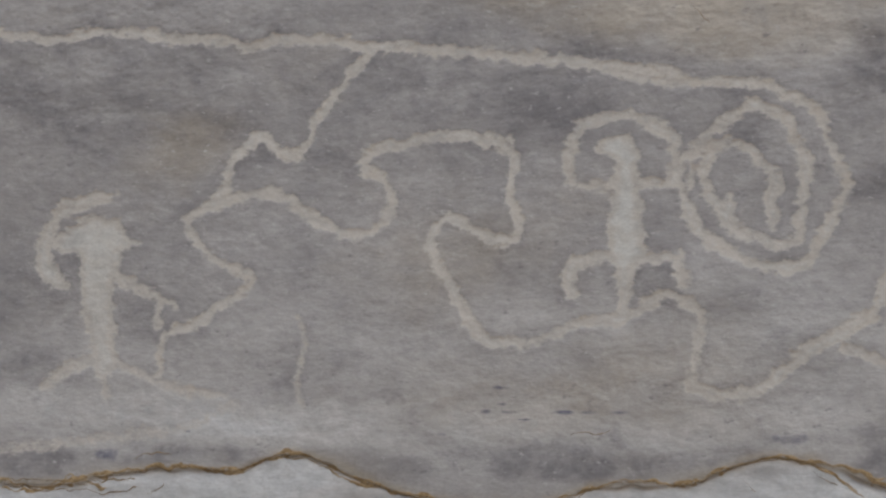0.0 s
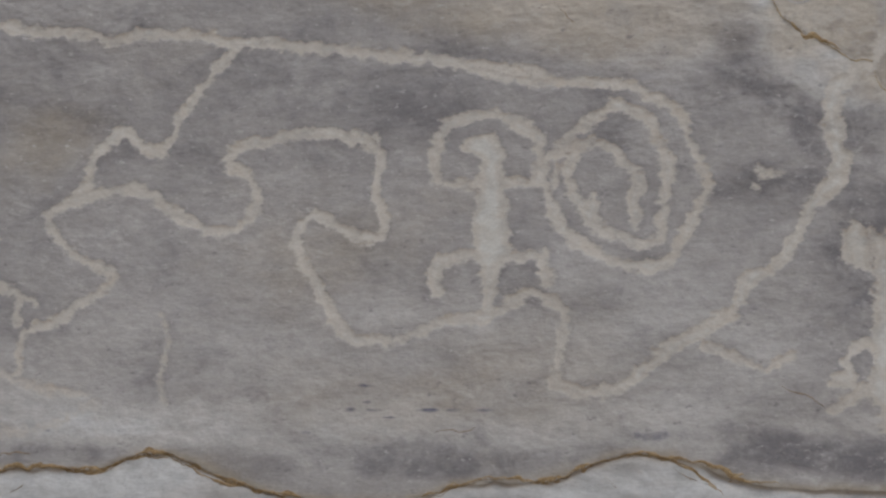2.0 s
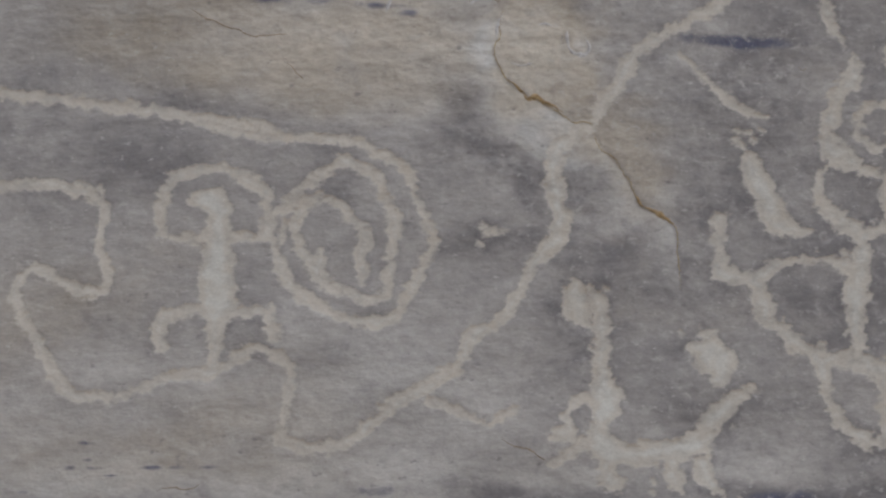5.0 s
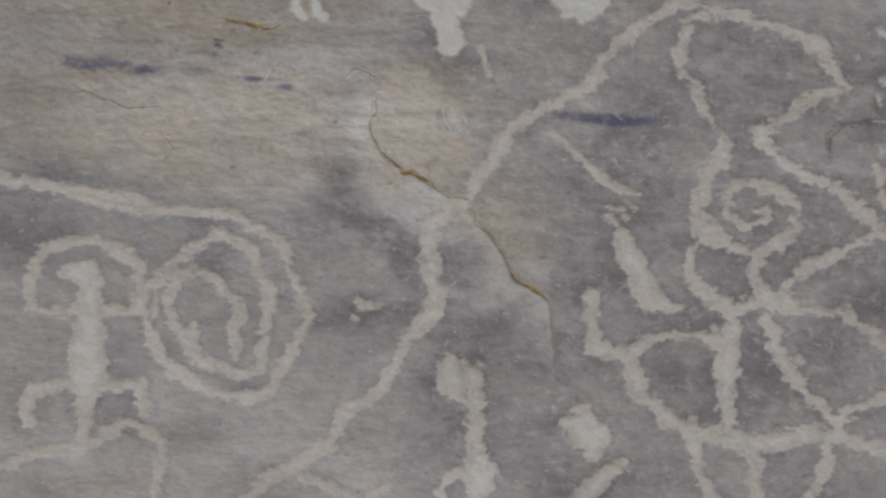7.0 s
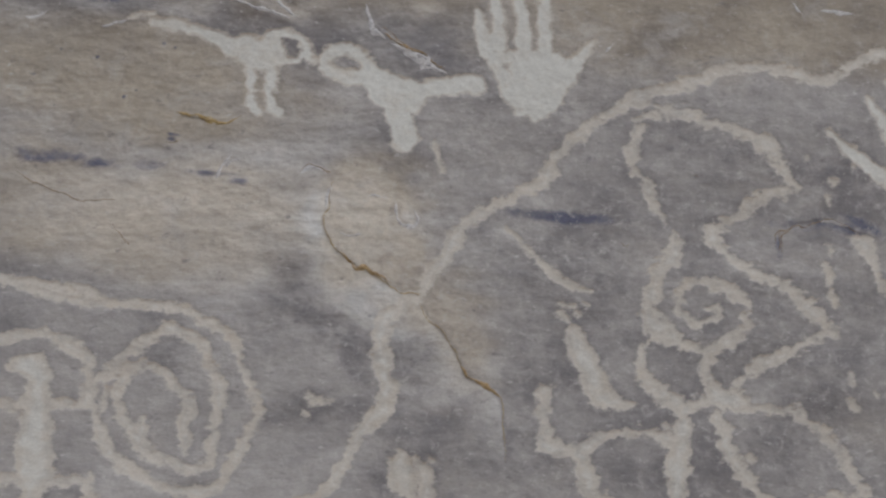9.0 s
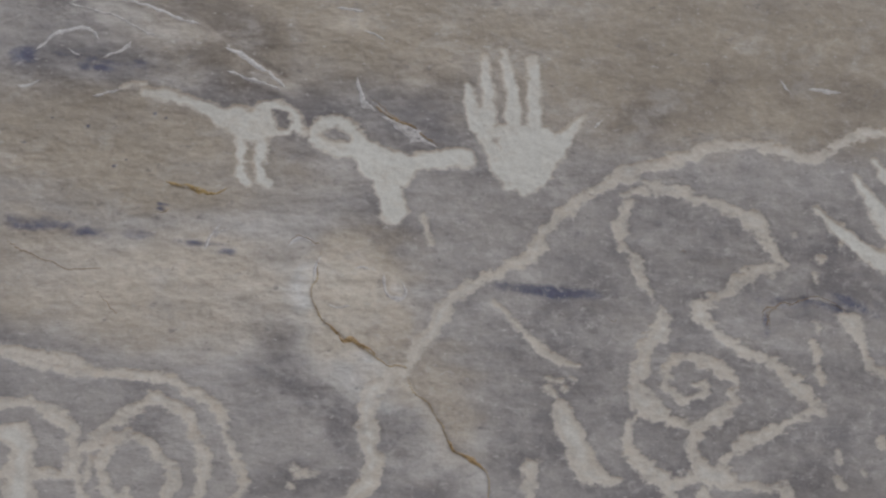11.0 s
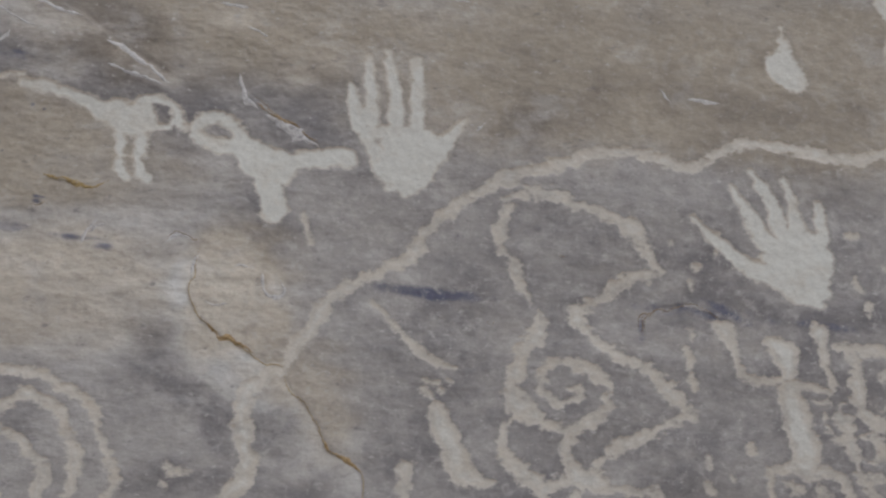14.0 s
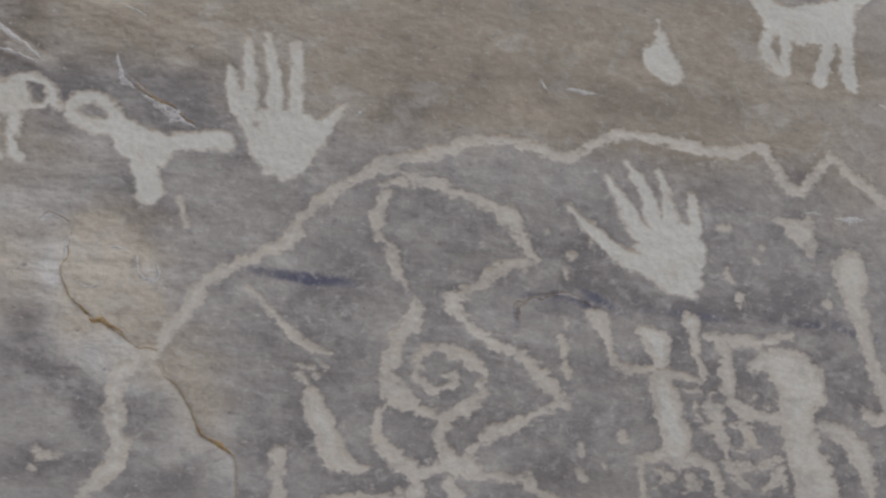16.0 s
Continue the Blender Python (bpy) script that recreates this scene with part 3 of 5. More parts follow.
stroke(g, [(45.8, 223.4), (48.9, 225.1), (52.8, 226.2), (59.1, 228.5), (64.7, 228.7), (71.2, 227.2), (76.2, 229.9), (81.1, 231.3), (87.9, 230.5), (95.5, 229.7), (99.9, 231.1), (102.4, 227.7)], 1.63, part="wave")
stroke(g, [(102.4, 227.7), (104, 225.6), (106.1, 225), (108.5, 227.4), (110.8, 230.1), (113.8, 228.2), (118.1, 225.2), (122.4, 222.1)], 1.68, part="zigzag")
g = carving("branching_carving", "pale pecked bent bar with splayed feet and blobs on dark sandstone", 0.91, 1.2)
stroke(g, [(14.6, 177.4, 1.97), (14.7, 175, 3.73), (15.4, 173.7, 3.07)], part="head")
stroke(g, [(16.5, 176.4, 1.97), (17.6, 174.5, 2.41)], joined=True, part="head")
stroke(g, [(17.6, 174.5, 2.54), (17.8, 172, 2.41), (17.8, 170, 2.09), (17.7, 167.5, 2.53), (18, 165.1, 2.96), (18.4, 162.8, 4.12), (17.6, 160.6, 2.39)], part="stem")
stroke(g, [(17.2, 159.1, 3.04), (18.2, 156.9, 4.24), (20.2, 156.4, 2.93), (23, 156.4, 2.84), (26.3, 156.9, 2.68), (29.1, 157.3, 3.01), (31.1, 158.1, 1.64)], part="bar")
stroke(g, [(15.3, 157.6, 1.83), (13.3, 156.2, 1.3), (11.4, 155.2, 0.78)], part="spur")
stroke(g, [(18.4, 155.3, 2.16), (18.3, 153.4, 2.51), (20.1, 152.5, 1.21)], part="foot")
stroke(g, [(12.1, 158.7, 2.39), (13.8, 159, 2.08), (13.3, 161, 1.22), (14.3, 162.6, 1.04), (15.9, 163.3, 1.22), (16.5, 162.1, 0.69)], part="hook")
stroke(g, [(30.6, 159.6, 1.81), (31.9, 161, 2.5), (33.7, 162.5, 2.5), (35.7, 163.8, 1.21), (37.2, 164.2, 0.52)], part="prong")
stroke(g, [(26, 155.4, 1.94), (26.4, 153, 1.94), (27.2, 151.5, 0.77)], part="toe")
stroke(g, [(30, 155.4, 2.15), (30.6, 153, 2.23), (32.4, 151.5, 0.94)], part="toe")
g = carving("blob_carving", "irregular pale pecked blob on dark patinated sandstone", 0.85, 1.4)
stroke(g, [(29.4, 169.2, 2.13), (31.3, 168.3, 4.47), (32.9, 167.2, 3.49), (32, 165.3, 2.46)])
stroke(g, [(30.3, 171.4, 1.28), (31.7, 171.2, 1.11)])
g = carving("pecked_bar_carving", "short thick slanting pecked bar on dark sandstone", 0.85)
stroke(g, [(37, 192.8, 2.52), (37.8, 190.2, 3.41), (39.2, 187.3, 3.48), (40.2, 185, 3.48)])
stroke(g, [(40.2, 184.9, 2.85), (41.5, 184.3, 2.14), (44.2, 183.6, 1.16)])
g = carving("hook_carving", "pale pecked hook joining a chain of loops", 0.85, 1.5)
stroke(g, [(33.1, 185.9, 1.34), (32.5, 183.1, 1.57), (33.1, 180.7, 1.72), (32.9, 178.7, 2.66), (36.9, 177.9, 1.72)])
g = carving("looped_chain_carving", "tangle of pale pecked loops and crossing lines on dark sandstone", 0.85, 1.6)
stroke(g, [(36.9, 177.8, 1.88), (38.8, 179, 1.73), (40.8, 180.1, 1.34), (43.6, 180.4, 1.18), (46, 180.1, 1.34), (48.6, 179.4, 1.81)], part="loop_top")
stroke(g, [(37.4, 177.2, 2.27), (38, 175.3, 2.73), (38.5, 173.3, 2.48), (40.2, 171.6, 2.26), (42.3, 169.7, 2.17), (44.9, 168.6, 2.25)], part="loop_side")
stroke(g, [(44.6, 168.2, 2.01), (48.2, 167.7, 2.42), (53.2, 166.4, 2.82), (59, 167.6, 2.16), (63.4, 167.4, 2.44), (67.9, 166.1, 2.17), (73.7, 164.7, 1.9)], part="loop_floor")
stroke(g, [(50.7, 181.6, 2.22), (50.4, 179.2, 2.76), (49.7, 176.8, 3.15), (49.7, 174.5, 3.06), (49.7, 172.2, 2.34), (49.6, 168.9, 2.26)], part="cross_bar")
stroke(g, [(45.3, 167.5, 2.01), (45.6, 164.3, 1.87), (47.4, 160, 1.87), (50.4, 158, 1.73), (53.6, 157.3, 1.6), (57.9, 158.1, 1.61), (61.1, 161.4, 1.62), (62.6, 166.7, 1.89)], part="stem")
stroke(g, [(53.2, 166.4, 2.29), (52.8, 162.9, 1.88), (53.2, 157.6, 1.6)], part="stem")
stroke(g, [(55.2, 182.1, 2.31), (55.9, 179.6, 1.99), (56.7, 177.2, 1.74), (58.2, 174.9, 1.74), (59.8, 173.3, 1.34), (61.7, 171.2, 1.58), (63.4, 169.2, 1.97)], part="crossing")
stroke(g, [(63.7, 169.7), (68.1, 171.8), (74, 172.5)], 1.38, part="spur")
stroke(g, [(55.8, 184.6, 3.2), (57.2, 184.7, 3.67), (59.4, 183.7, 1.92), (62.3, 183.6, 1.36), (65.7, 183, 1.36)], part="arch")
stroke(g, [(65.7, 182.6, 1.64), (69.2, 180.1, 1.64), (71.3, 176.5, 1.78), (73.7, 173.2, 1.64)], part="arch")
stroke(g, [(50.7, 182, 2.14), (51.7, 183.6, 1.59), (54.2, 184.3, 2.24), (56.4, 184.6, 3.36)], part="link")
g = carving("coiled_shape_carving", "pale pecked looped outline round a small coil on dark sandstone", 0.85, 1.5)
stroke(g, [(50.2, 206, 1.06), (50.3, 203.6, 2.37), (48.7, 201.5, 2.19), (47.4, 199.5, 2.18), (47.4, 198.4, 2.18), (46.3, 196.4, 1.86), (47.6, 193.9, 3.38), (49.3, 192.7, 2.41)], part="left_edge")
stroke(g, [(45.6, 191.1, 1.76), (45.2, 188.7, 1.6), (45.8, 187.1, 1.91), (47.8, 185.3, 2.3), (50.1, 183.9, 1.99)], part="lower_edge")
stroke(g, [(54.9, 205.6, 1.88), (57.2, 203.3, 1.38), (60, 201.3, 1.54), (62.8, 200.2, 1.54), (66, 198.6, 1.54), (67.7, 196.6, 2.04), (70.6, 193.1, 1.76)], part="right_edge")
stroke(g, [(70.1, 193.1, 1.38), (66.1, 191.4, 1.62), (63, 189.8, 1.53), (60.5, 188.8, 1.7), (58.8, 187.4, 1.29), (57.6, 186.3, 1.04)], part="point")
stroke(g, [(49.3, 192.7, 2.66), (52, 191.4, 1.37), (55.3, 191.2, 1.77), (57.8, 192.6, 1.53), (59.3, 194.4, 1.06), (59.1, 195.3, 0.73)], part="floor")
stroke(g, [(54.1, 190.3, 1.77), (53.9, 187.9, 1.76), (55.1, 185.8, 2.32), (55.8, 184.7, 3.03)], part="stem")
stroke(g, [(50.5, 196.3, 1.46), (50.8, 198.3, 1.54), (52.7, 199.7, 1.54), (55.2, 199.6, 1.38), (57.2, 198.5, 1.38), (59.2, 197.4, 1.54), (60, 196.1, 0.81)], part="coil")
stroke(g, [(51.7, 195.2, 1.3), (53, 194.5, 1.21), (55.4, 195, 1.3), (55.9, 196.1, 0.9), (54.2, 196.3, 0.65)], part="coil")
g = carving("hooked_loop_carving", "open pale pecked loop with a toothed edge on dark sandstone", 0.82, 1.6)
stroke(g, [(46.5, 220.5, 1.07), (45.1, 218.6, 1.53), (45.1, 216.3, 1.52), (45, 214.7, 1.29), (46.4, 213.4, 1.29), (47.1, 211.4, 1.67), (48, 209.3, 1.21), (49, 207.5, 0.6)], part="hook")
stroke(g, [(45.9, 221.2, 1.3), (47.6, 222.2, 1.23), (50.5, 222.5, 1.69), (53, 221.8, 1.7), (55.4, 220.9, 1.46), (58.7, 220.1, 1.47), (61.2, 219, 1.7), (63.1, 218, 3.01), (64.8, 215.8, 1.62), (65.9, 213.5, 1.61), (66.5, 212.3, 1.38), (63.3, 211.6, 1.45), (60.8, 210.1, 1.68), (58.7, 208.6, 1.37), (56.6, 207.4, 1.14), (54.7, 206.4, 1.13)], part="loop")
g = carving("running_animal_carving", "solid white pecked four-legged animal with a long tail", 1.0, 0.7)
stroke(g, [(-20.7, 233.3, 0.31), (-19.1, 233.9, 0.47), (-17.2, 234.4, 0.39)], part="tail")
stroke(g, [(-17.2, 233, 1.41), (-14.7, 232.7, 1.41), (-11.5, 231.9, 1.49), (-9, 231, 2.19), (-6.6, 229.9, 3.13), (-4.3, 229.2, 4.23), (-2.8, 229, 3.92), (-1.8, 230.1, 2.75)], part="body")
stroke(g, [(-1.7, 229.8, 2.48), (-1, 229, 1.82)], joined=True, part="body")
stroke(g, [(-2, 231.6, 1.58), (0.2, 231.9, 0.95), (1.7, 231.2, 1.18), (2.5, 229.6, 1.5), (3.4, 228, 0.86)], part="head")
stroke(g, [(-1.1, 228.3, 1.33), (1, 228.4, 1.1), (2, 229.1, 1.1)], joined=True, part="head")
stroke(g, [(-4.8, 226.7, 1.72), (-4.6, 224, 1.16), (-4.4, 221.9, 1.47), (-3.7, 221.1, 1.55)], part="leg")
stroke(g, [(-2.2, 226.8, 1.95), (-2.3, 224.1, 1.48), (-1.9, 222, 1.78), (-1.3, 221.4, 1.7)], part="leg")
g = carving("facing_animal_carving", "solid white pecked animal with a ring-shaped head and straight tail", 1.0, 0.7)
stroke(g, [(4.5, 227.9, 1.57), (5.4, 229.5, 1.91), (7.3, 230, 1.83), (9.2, 229.3, 1.92), (10.7, 227.9, 2.33)], part="head")
stroke(g, [(4.6, 227.5, 1.57), (6.8, 226.5, 2.32), (9.1, 226.3, 2.74)], joined=True, part="head")
stroke(g, [(10.3, 226.7, 3.15), (12.5, 225, 4.64), (14.4, 223.8, 5.3), (15.9, 224.2, 4.81), (17.4, 224.7, 2.99), (19.5, 225, 2.25), (21.9, 225.3, 2.26), (24, 225.7, 2.76), (25.1, 225.2, 1.76)], part="body")
stroke(g, [(14.1, 222, 3.47), (14.5, 220.2, 3.21)], part="leg")
stroke(g, [(14.7, 220.1, 3.38), (15.2, 218.2, 3.61)], part="foot")
g = carving("palm_print_carving", "large white pecked palm print with five spread digits", 1.0, 0.6)
stroke(g, [(27.1, 228.8, 2.49), (29.1, 225.2, 2.79), (30.9, 223.1, 3.9)], part="palm")
stroke(g, [(31.4, 227.7, 5.46), (31.5, 224, 5.43)], joined=True, part="palm")
stroke(g, [(34.8, 228.5, 3.95), (34.4, 225.3, 4.33), (32.6, 222.5, 3.19)], joined=True, part="palm")
stroke(g, [(26.8, 229.3, 1.6), (31.4, 229.9, 1.61), (35.1, 229.4, 2.02)], joined=True, part="palm")
stroke(g, [(24.9, 235.5, 1.3), (25.3, 233.3, 1.77), (26.2, 230.5, 2.65)], part="digit")
stroke(g, [(27, 239.6, 1.47), (27.4, 235.1, 2.03), (27.7, 230.8, 2.25)], part="digit")
stroke(g, [(29.7, 240.3, 1.47), (30.5, 235.7, 1.87), (31, 230.7, 2.1)], part="digit")
stroke(g, [(33.5, 239.5, 1.72), (33.7, 235.4, 2.04), (33.7, 230.4, 2.26)], part="digit")
stroke(g, [(40.2, 231.6, 0.81), (38.6, 229.9, 1.86), (36.3, 227.2, 3.7)], part="digit")
g = carving("slanted_palm_print_carving", "white pecked palm print with a long outstretched thumb", 1.0, 0.6)
stroke(g, [(83.3, 216, 4.65), (87.4, 215.8, 7.04), (87.5, 212.6, 7.01)], part="palm")
stroke(g, [(86.5, 210.8, 4.16), (89, 210.3, 3.51)], joined=True, part="palm")
stroke(g, [(82.3, 213, 3.63), (86.1, 210.7, 2.99)], joined=True, part="palm")
stroke(g, [(71.3, 220.2, 0.81), (75.1, 216.9, 1.8), (79.1, 214, 2.63), (83.2, 212.6, 4.05)], part="digit")
stroke(g, [(76.9, 224.9, 0.91), (79.3, 221, 2.07), (81.8, 217.4, 2.9)], part="digit")
stroke(g, [(80.2, 226.8, 1.17), (82.6, 222.8, 2.26), (84.3, 218.5, 2.92)], part="digit")
stroke(g, [(84.6, 226.1, 1.35), (85.8, 222.8, 1.85), (86.3, 218.6, 2.93)], part="digit")
stroke(g, [(89.5, 223, 1.53), (89.9, 219, 2.03), (89.1, 216.5, 2.94)], part="digit")
g = carving("leaf_shape_carving", "solid pale pecked leaf shape on brown sandstone", 0.95)
stroke(g, [(85.2, 248.5, 0.52), (85.7, 245.3, 1.9), (85.2, 242.9, 4.98), (87.3, 240.9, 3.1)])
g = carving("standing_animal_carving", "solid white pecked four-legged animal on brown sandstone", 1.0)
stroke(g, [(100.6, 254.7, 2.61), (101.6, 252.7, 3.6), (104.3, 250.5, 5.59), (107.8, 250.2, 5.81), (111.7, 251, 6.69), (114.1, 253.3, 4.06), (115.1, 255.7, 2.69)], part="body")
stroke(g, [(102.4, 248.5, 2.33), (101.5, 245.3, 2.32), (104.3, 243.2, 2.33)], part="leg")
stroke(g, [(104.7, 248.8, 1.98), (104.6, 243.4, 1.79)], part="leg")
stroke(g, [(111.2, 248.6, 2.65), (110.8, 245.1, 2.18), (110.1, 242.4, 2.8)], part="leg")
stroke(g, [(114.2, 250.7, 3.04), (114.5, 245.4, 2.38), (114.8, 241.8, 2.83)], part="leg")
stroke(g, [(115.2, 254.7, 2.22), (118.2, 255.7, 1.87)], part="tail")
g = carving("wedge_carving", "smooth pale three-cornered wedge pecked on sandstone", 0.8)
stroke(g, [(102.7, 220, 1.22), (105, 219.4, 2.97), (106.6, 218.2, 3.15), (107.3, 215.5, 1.05)])
stroke(g, [(102, 220.4, 0.87), (107.7, 220.6, 1.41)])
g = carving("funnel_carving", "pale pecked funnel shape with a long stem", 0.85)
stroke(g, [(113, 214, 5.59), (113.2, 211.9, 4.63), (113.6, 209.6, 3.39), (114.4, 206.8, 2.53), (115.3, 203.5, 2.24), (115.9, 200.7, 2.24), (117, 198, 2.6), (118, 195.7, 3.06)])
stroke(g, [(113.9, 194.3, 0.74), (115.9, 192.8, 1.66), (117.9, 193.6, 1.85)])
g = carving("armed_figure_carving", "pale pecked thin figure with raised arms on dark sandstone", 0.92)
stroke(g, [(82.2, 203.2, 2.56), (83.8, 202, 3.96), (84.1, 200.1, 2.88), (84, 199.1, 2.04)])
stroke(g, [(84.3, 197.1, 3.42), (85.2, 193.4, 4.05), (86, 189.8, 4.49), (86.3, 187.6, 4.2)])
stroke(g, [(82.9, 198.2, 1.2), (79.1, 198.3, 1.2), (77.8, 199.1, 1.1), (77, 201.1, 1.1), (76.4, 203.4, 1.56), (75.4, 205.2, 2.49), (74, 205.9, 1.02)])
stroke(g, [(85.4, 198.1, 1.3), (88, 197.5, 0.93), (90, 197, 0.84)])
stroke(g, [(90.3, 197.6, 0.93), (89.7, 200.4, 1.22), (89, 203.1, 1.6), (88.8, 205.2, 2.59)])
stroke(g, [(80.6, 186.1, 1), (83.5, 186.9, 1.45), (86.3, 186.5, 2.18), (89.6, 186.3, 1.65), (91.7, 185.4, 1.47), (91.9, 183.4, 1.28), (92.9, 181.4, 1.28)])
stroke(g, [(81.3, 186.1, 1.26), (81.5, 183.5, 1.17), (81.7, 181.1, 1.17)])
g = carving("broad_figure_carving", "broad pale pecked figure with a hooked crest on dark sandstone", 0.85, 1.4)
stroke(g, [(93, 202.1, 2.14), (93.6, 200.1, 2.24), (93.7, 197.8, 2.32), (94, 195.6, 2.02), (95.6, 193.6, 2.02), (98.5, 192.6, 2.03), (101.6, 192.6, 2.43)])
stroke(g, [(90.6, 203.2, 1.07), (95, 203, 1.76), (98.9, 202.8, 1.67), (103.2, 203.9, 1.19)])
stroke(g, [(97.6, 199.6, 1.76), (100.7, 200.2, 3.73), (103.8, 198.6, 6.89), (105.7, 196.5, 5.7), (103.7, 194.1, 5.27)])
stroke(g, [(104.1, 191.5, 5.26), (104.9, 187.9, 5.62), (106.2, 184.3, 6.18), (106.9, 181.2, 6.73)])
stroke(g, [(108.1, 191.7, 2.06), (110.7, 190.8, 2.56), (112.7, 189.1, 2.56), (114.1, 186.4, 3.05), (114.9, 182.8, 2.05)])
g = carving("staff_carving", "pale pecked crooked staff among knotted marks", 0.8, 1.9)
stroke(g, [(91.2, 194.2, 2.57), (92.1, 192.3, 2.57), (92.6, 190.1, 2.12), (93.2, 187.9, 1.85), (94.3, 185.4, 1.84), (95.9, 183.4, 1.49)])
stroke(g, [(91.3, 194.9, 1.15), (89.9, 195.8, 0.8), (88.5, 195.3, 0.8), (87.7, 195.8, 0.53)])
stroke(g, [(88.9, 194, 0.97), (89.4, 192.4, 0.79), (90.7, 190.7, 0.97)])
stroke(g, [(94, 191.4, 0.97), (96, 190.9, 0.98), (97, 189, 2.04), (95.5, 187.9, 0.97)])
stroke(g, [(94.8, 186.3, 0.97), (97.4, 185.3, 1.15)])
g = carving("knot_carving", "small knotted pecked mark below a figure", 0.7, 2.0)
stroke(g, [(83.8, 184.6, 1.64), (85.3, 184.1, 1.21), (83.3, 182.7, 1.12)])
stroke(g, [(87.5, 184.2, 0.95), (89, 183.2, 1.21), (87.4, 182.1, 0.95)])
g = carving("knot_carving", "small knotted pecked mark beside a broad figure", 0.7, 2.0)
stroke(g, [(98.8, 186.3, 2.04), (101.1, 186.3, 1.42), (100.2, 183.9, 2.03), (98.5, 182.7, 1.14)])
stroke(g, [(101.6, 184.6, 0.89), (102, 183.5, 0.71)])
g = carving("knot_carving", "small ragged pecked mark inside a hooked crest", 0.7, 2.0)
stroke(g, [(96.5, 195.1, 0.72), (97.5, 194.8, 0.9), (98.2, 195.5, 0.63)])
stroke(g, [(99.5, 193.8, 0.81), (100.2, 193.5, 0.63)])
g = carving("diagonal_carving", "thin slanting pale pecked stroke on dark sandstone", 0.85)
stroke(g, [(28.3, 206.8, 0.45), (30.1, 204.8, 0.89), (32.1, 203, 1.11), (34.1, 200.8, 1.18), (36, 199.4, 1.11), (39.1, 198.3, 0.59)])
g = carving("tick_carving", "short pale upright pecked tick below an animal", 0.8)
stroke(g, [(19.1, 217.5), (19.4, 216.2), (19.9, 214.5)], 0.96)
g = carving("chip_carving", "small pale chipped patch on grey sandstone", 0.62)
stroke(g, [(2.9, 185, 0.71), (3.6, 184, 1.7), (5.5, 184.3, 0.71)])
stroke(g, [(2.4, 182.9), (3.1, 182.1)], 0.56)
g = carving("peck_mark_carving", "small pale pecked speck on dark sandstone", 0.75)
stroke(g, [(34.9, 196.7), (35.4, 196.5)], 0.73)
g = carving("peck_mark_carving", "small pale pecked speck on dark sandstone", 0.75)
stroke(g, [(36.4, 196.5), (36.8, 196.3)], 0.66)
g = carving("peck_mark_carving", "small pale pecked speck on dark sandstone", 0.75)
stroke(g, [(35.1, 195.5), (35.5, 195.3)], 0.59)
g = carving("peck_mark_carving", "small pale pecked speck on dark sandstone", 0.75)
stroke(g, [(37.3, 195.7), (37.7, 195.5)], 0.59)
g = carving("peck_mark_carving", "small pale pecked speck on dark sandstone", 0.75)
stroke(g, [(38, 196.7), (38.4, 196.5)], 0.44)
g = carving("peck_mark_carving", "small pale pecked speck on dark sandstone", 0.75)
stroke(g, [(35.8, 195.1), (36.2, 194.9)], 0.51)
g = carving("dot_carving", "small pale pecked dot on dark sandstone", 0.82)
stroke(g, [(70.3, 202.2), (70.6, 199.6)], 1.03)
g = carving("dot_carving", "small pale pecked dot on dark sandstone", 0.82)
stroke(g, [(70.8, 198.4), (71.1, 197)], 1.27)
g = carving("dot_carving", "small pale pecked dot on dark sandstone", 0.82)
stroke(g, [(72.6, 188.1), (72.7, 186.8)], 1.02)
g = carving("dot_carving", "small pale pecked dot on dark sandstone", 0.82)
stroke(g, [(73, 184.4), (73.3, 183.7)], 1.33)
g = carving("dot_carving", "small pale pecked dot on dark sandstone", 0.82)
stroke(g, [(71.8, 213.3), (71.9, 213.2)], 1.45)
g = carving("dot_carving", "small pale pecked dot on dark sandstone", 0.82)
stroke(g, [(70.9, 211.3), (71, 210.9)], 0.97)
g = carving("dot_carving", "small pale pecked dot on dark sandstone", 0.82)
stroke(g, [(70.9, 204.3), (71, 203.9)], 1.04)
g = carving("dot_carving", "small pale pecked dot on dark sandstone", 0.82)
stroke(g, [(68.5, 216.7), (68.6, 216.5)], 0.72)
g = carving("dot_carving", "small pale pecked dot on dark sandstone", 0.82)
stroke(g, [(94.2, 212.4), (94.9, 211.2)], 1.19)
g = carving("dot_carving", "small pale pecked dot on dark sandstone", 0.82)
stroke(g, [(95.8, 208.9), (95.9, 208.3)], 1.18)
g = carving("dot_carving", "small pale pecked dot on dark sandstone", 0.82)
stroke(g, [(98.3, 214.5), (99.1, 214.2)], 0.86)
g = carving("dot_carving", "small pale pecked dot on dark sandstone", 0.82)
stroke(g, [(109, 209.1), (109.3, 208.9)], 1.22)
g = carving("dot_carving", "small pale pecked dot on dark sandstone", 0.82)
stroke(g, [(74.2, 215.5), (74.5, 215.2)], 0.73)
g = carving("dot_carving", "small pale pecked dot on dark sandstone", 0.82)
stroke(g, [(93.4, 218.8), (95.1, 218.7)], 0.85)
g = carving("dot_carving", "small pale pecked dot on dark sandstone", 0.82)
stroke(g, [(18.3, 176.8, 0.86), (18.4, 176.7, 0.86)])
g = carving("dot_carving", "small pale pecked dot on dark sandstone", 0.82)
stroke(g, [(13.2, 176.8, 0.59), (13.3, 176.7, 0.59)])
g = carving("dot_carving", "small pale pecked dot on dark sandstone", 0.82)
stroke(g, [(28, 171.3, 0.78), (28.1, 171.2, 0.78)])
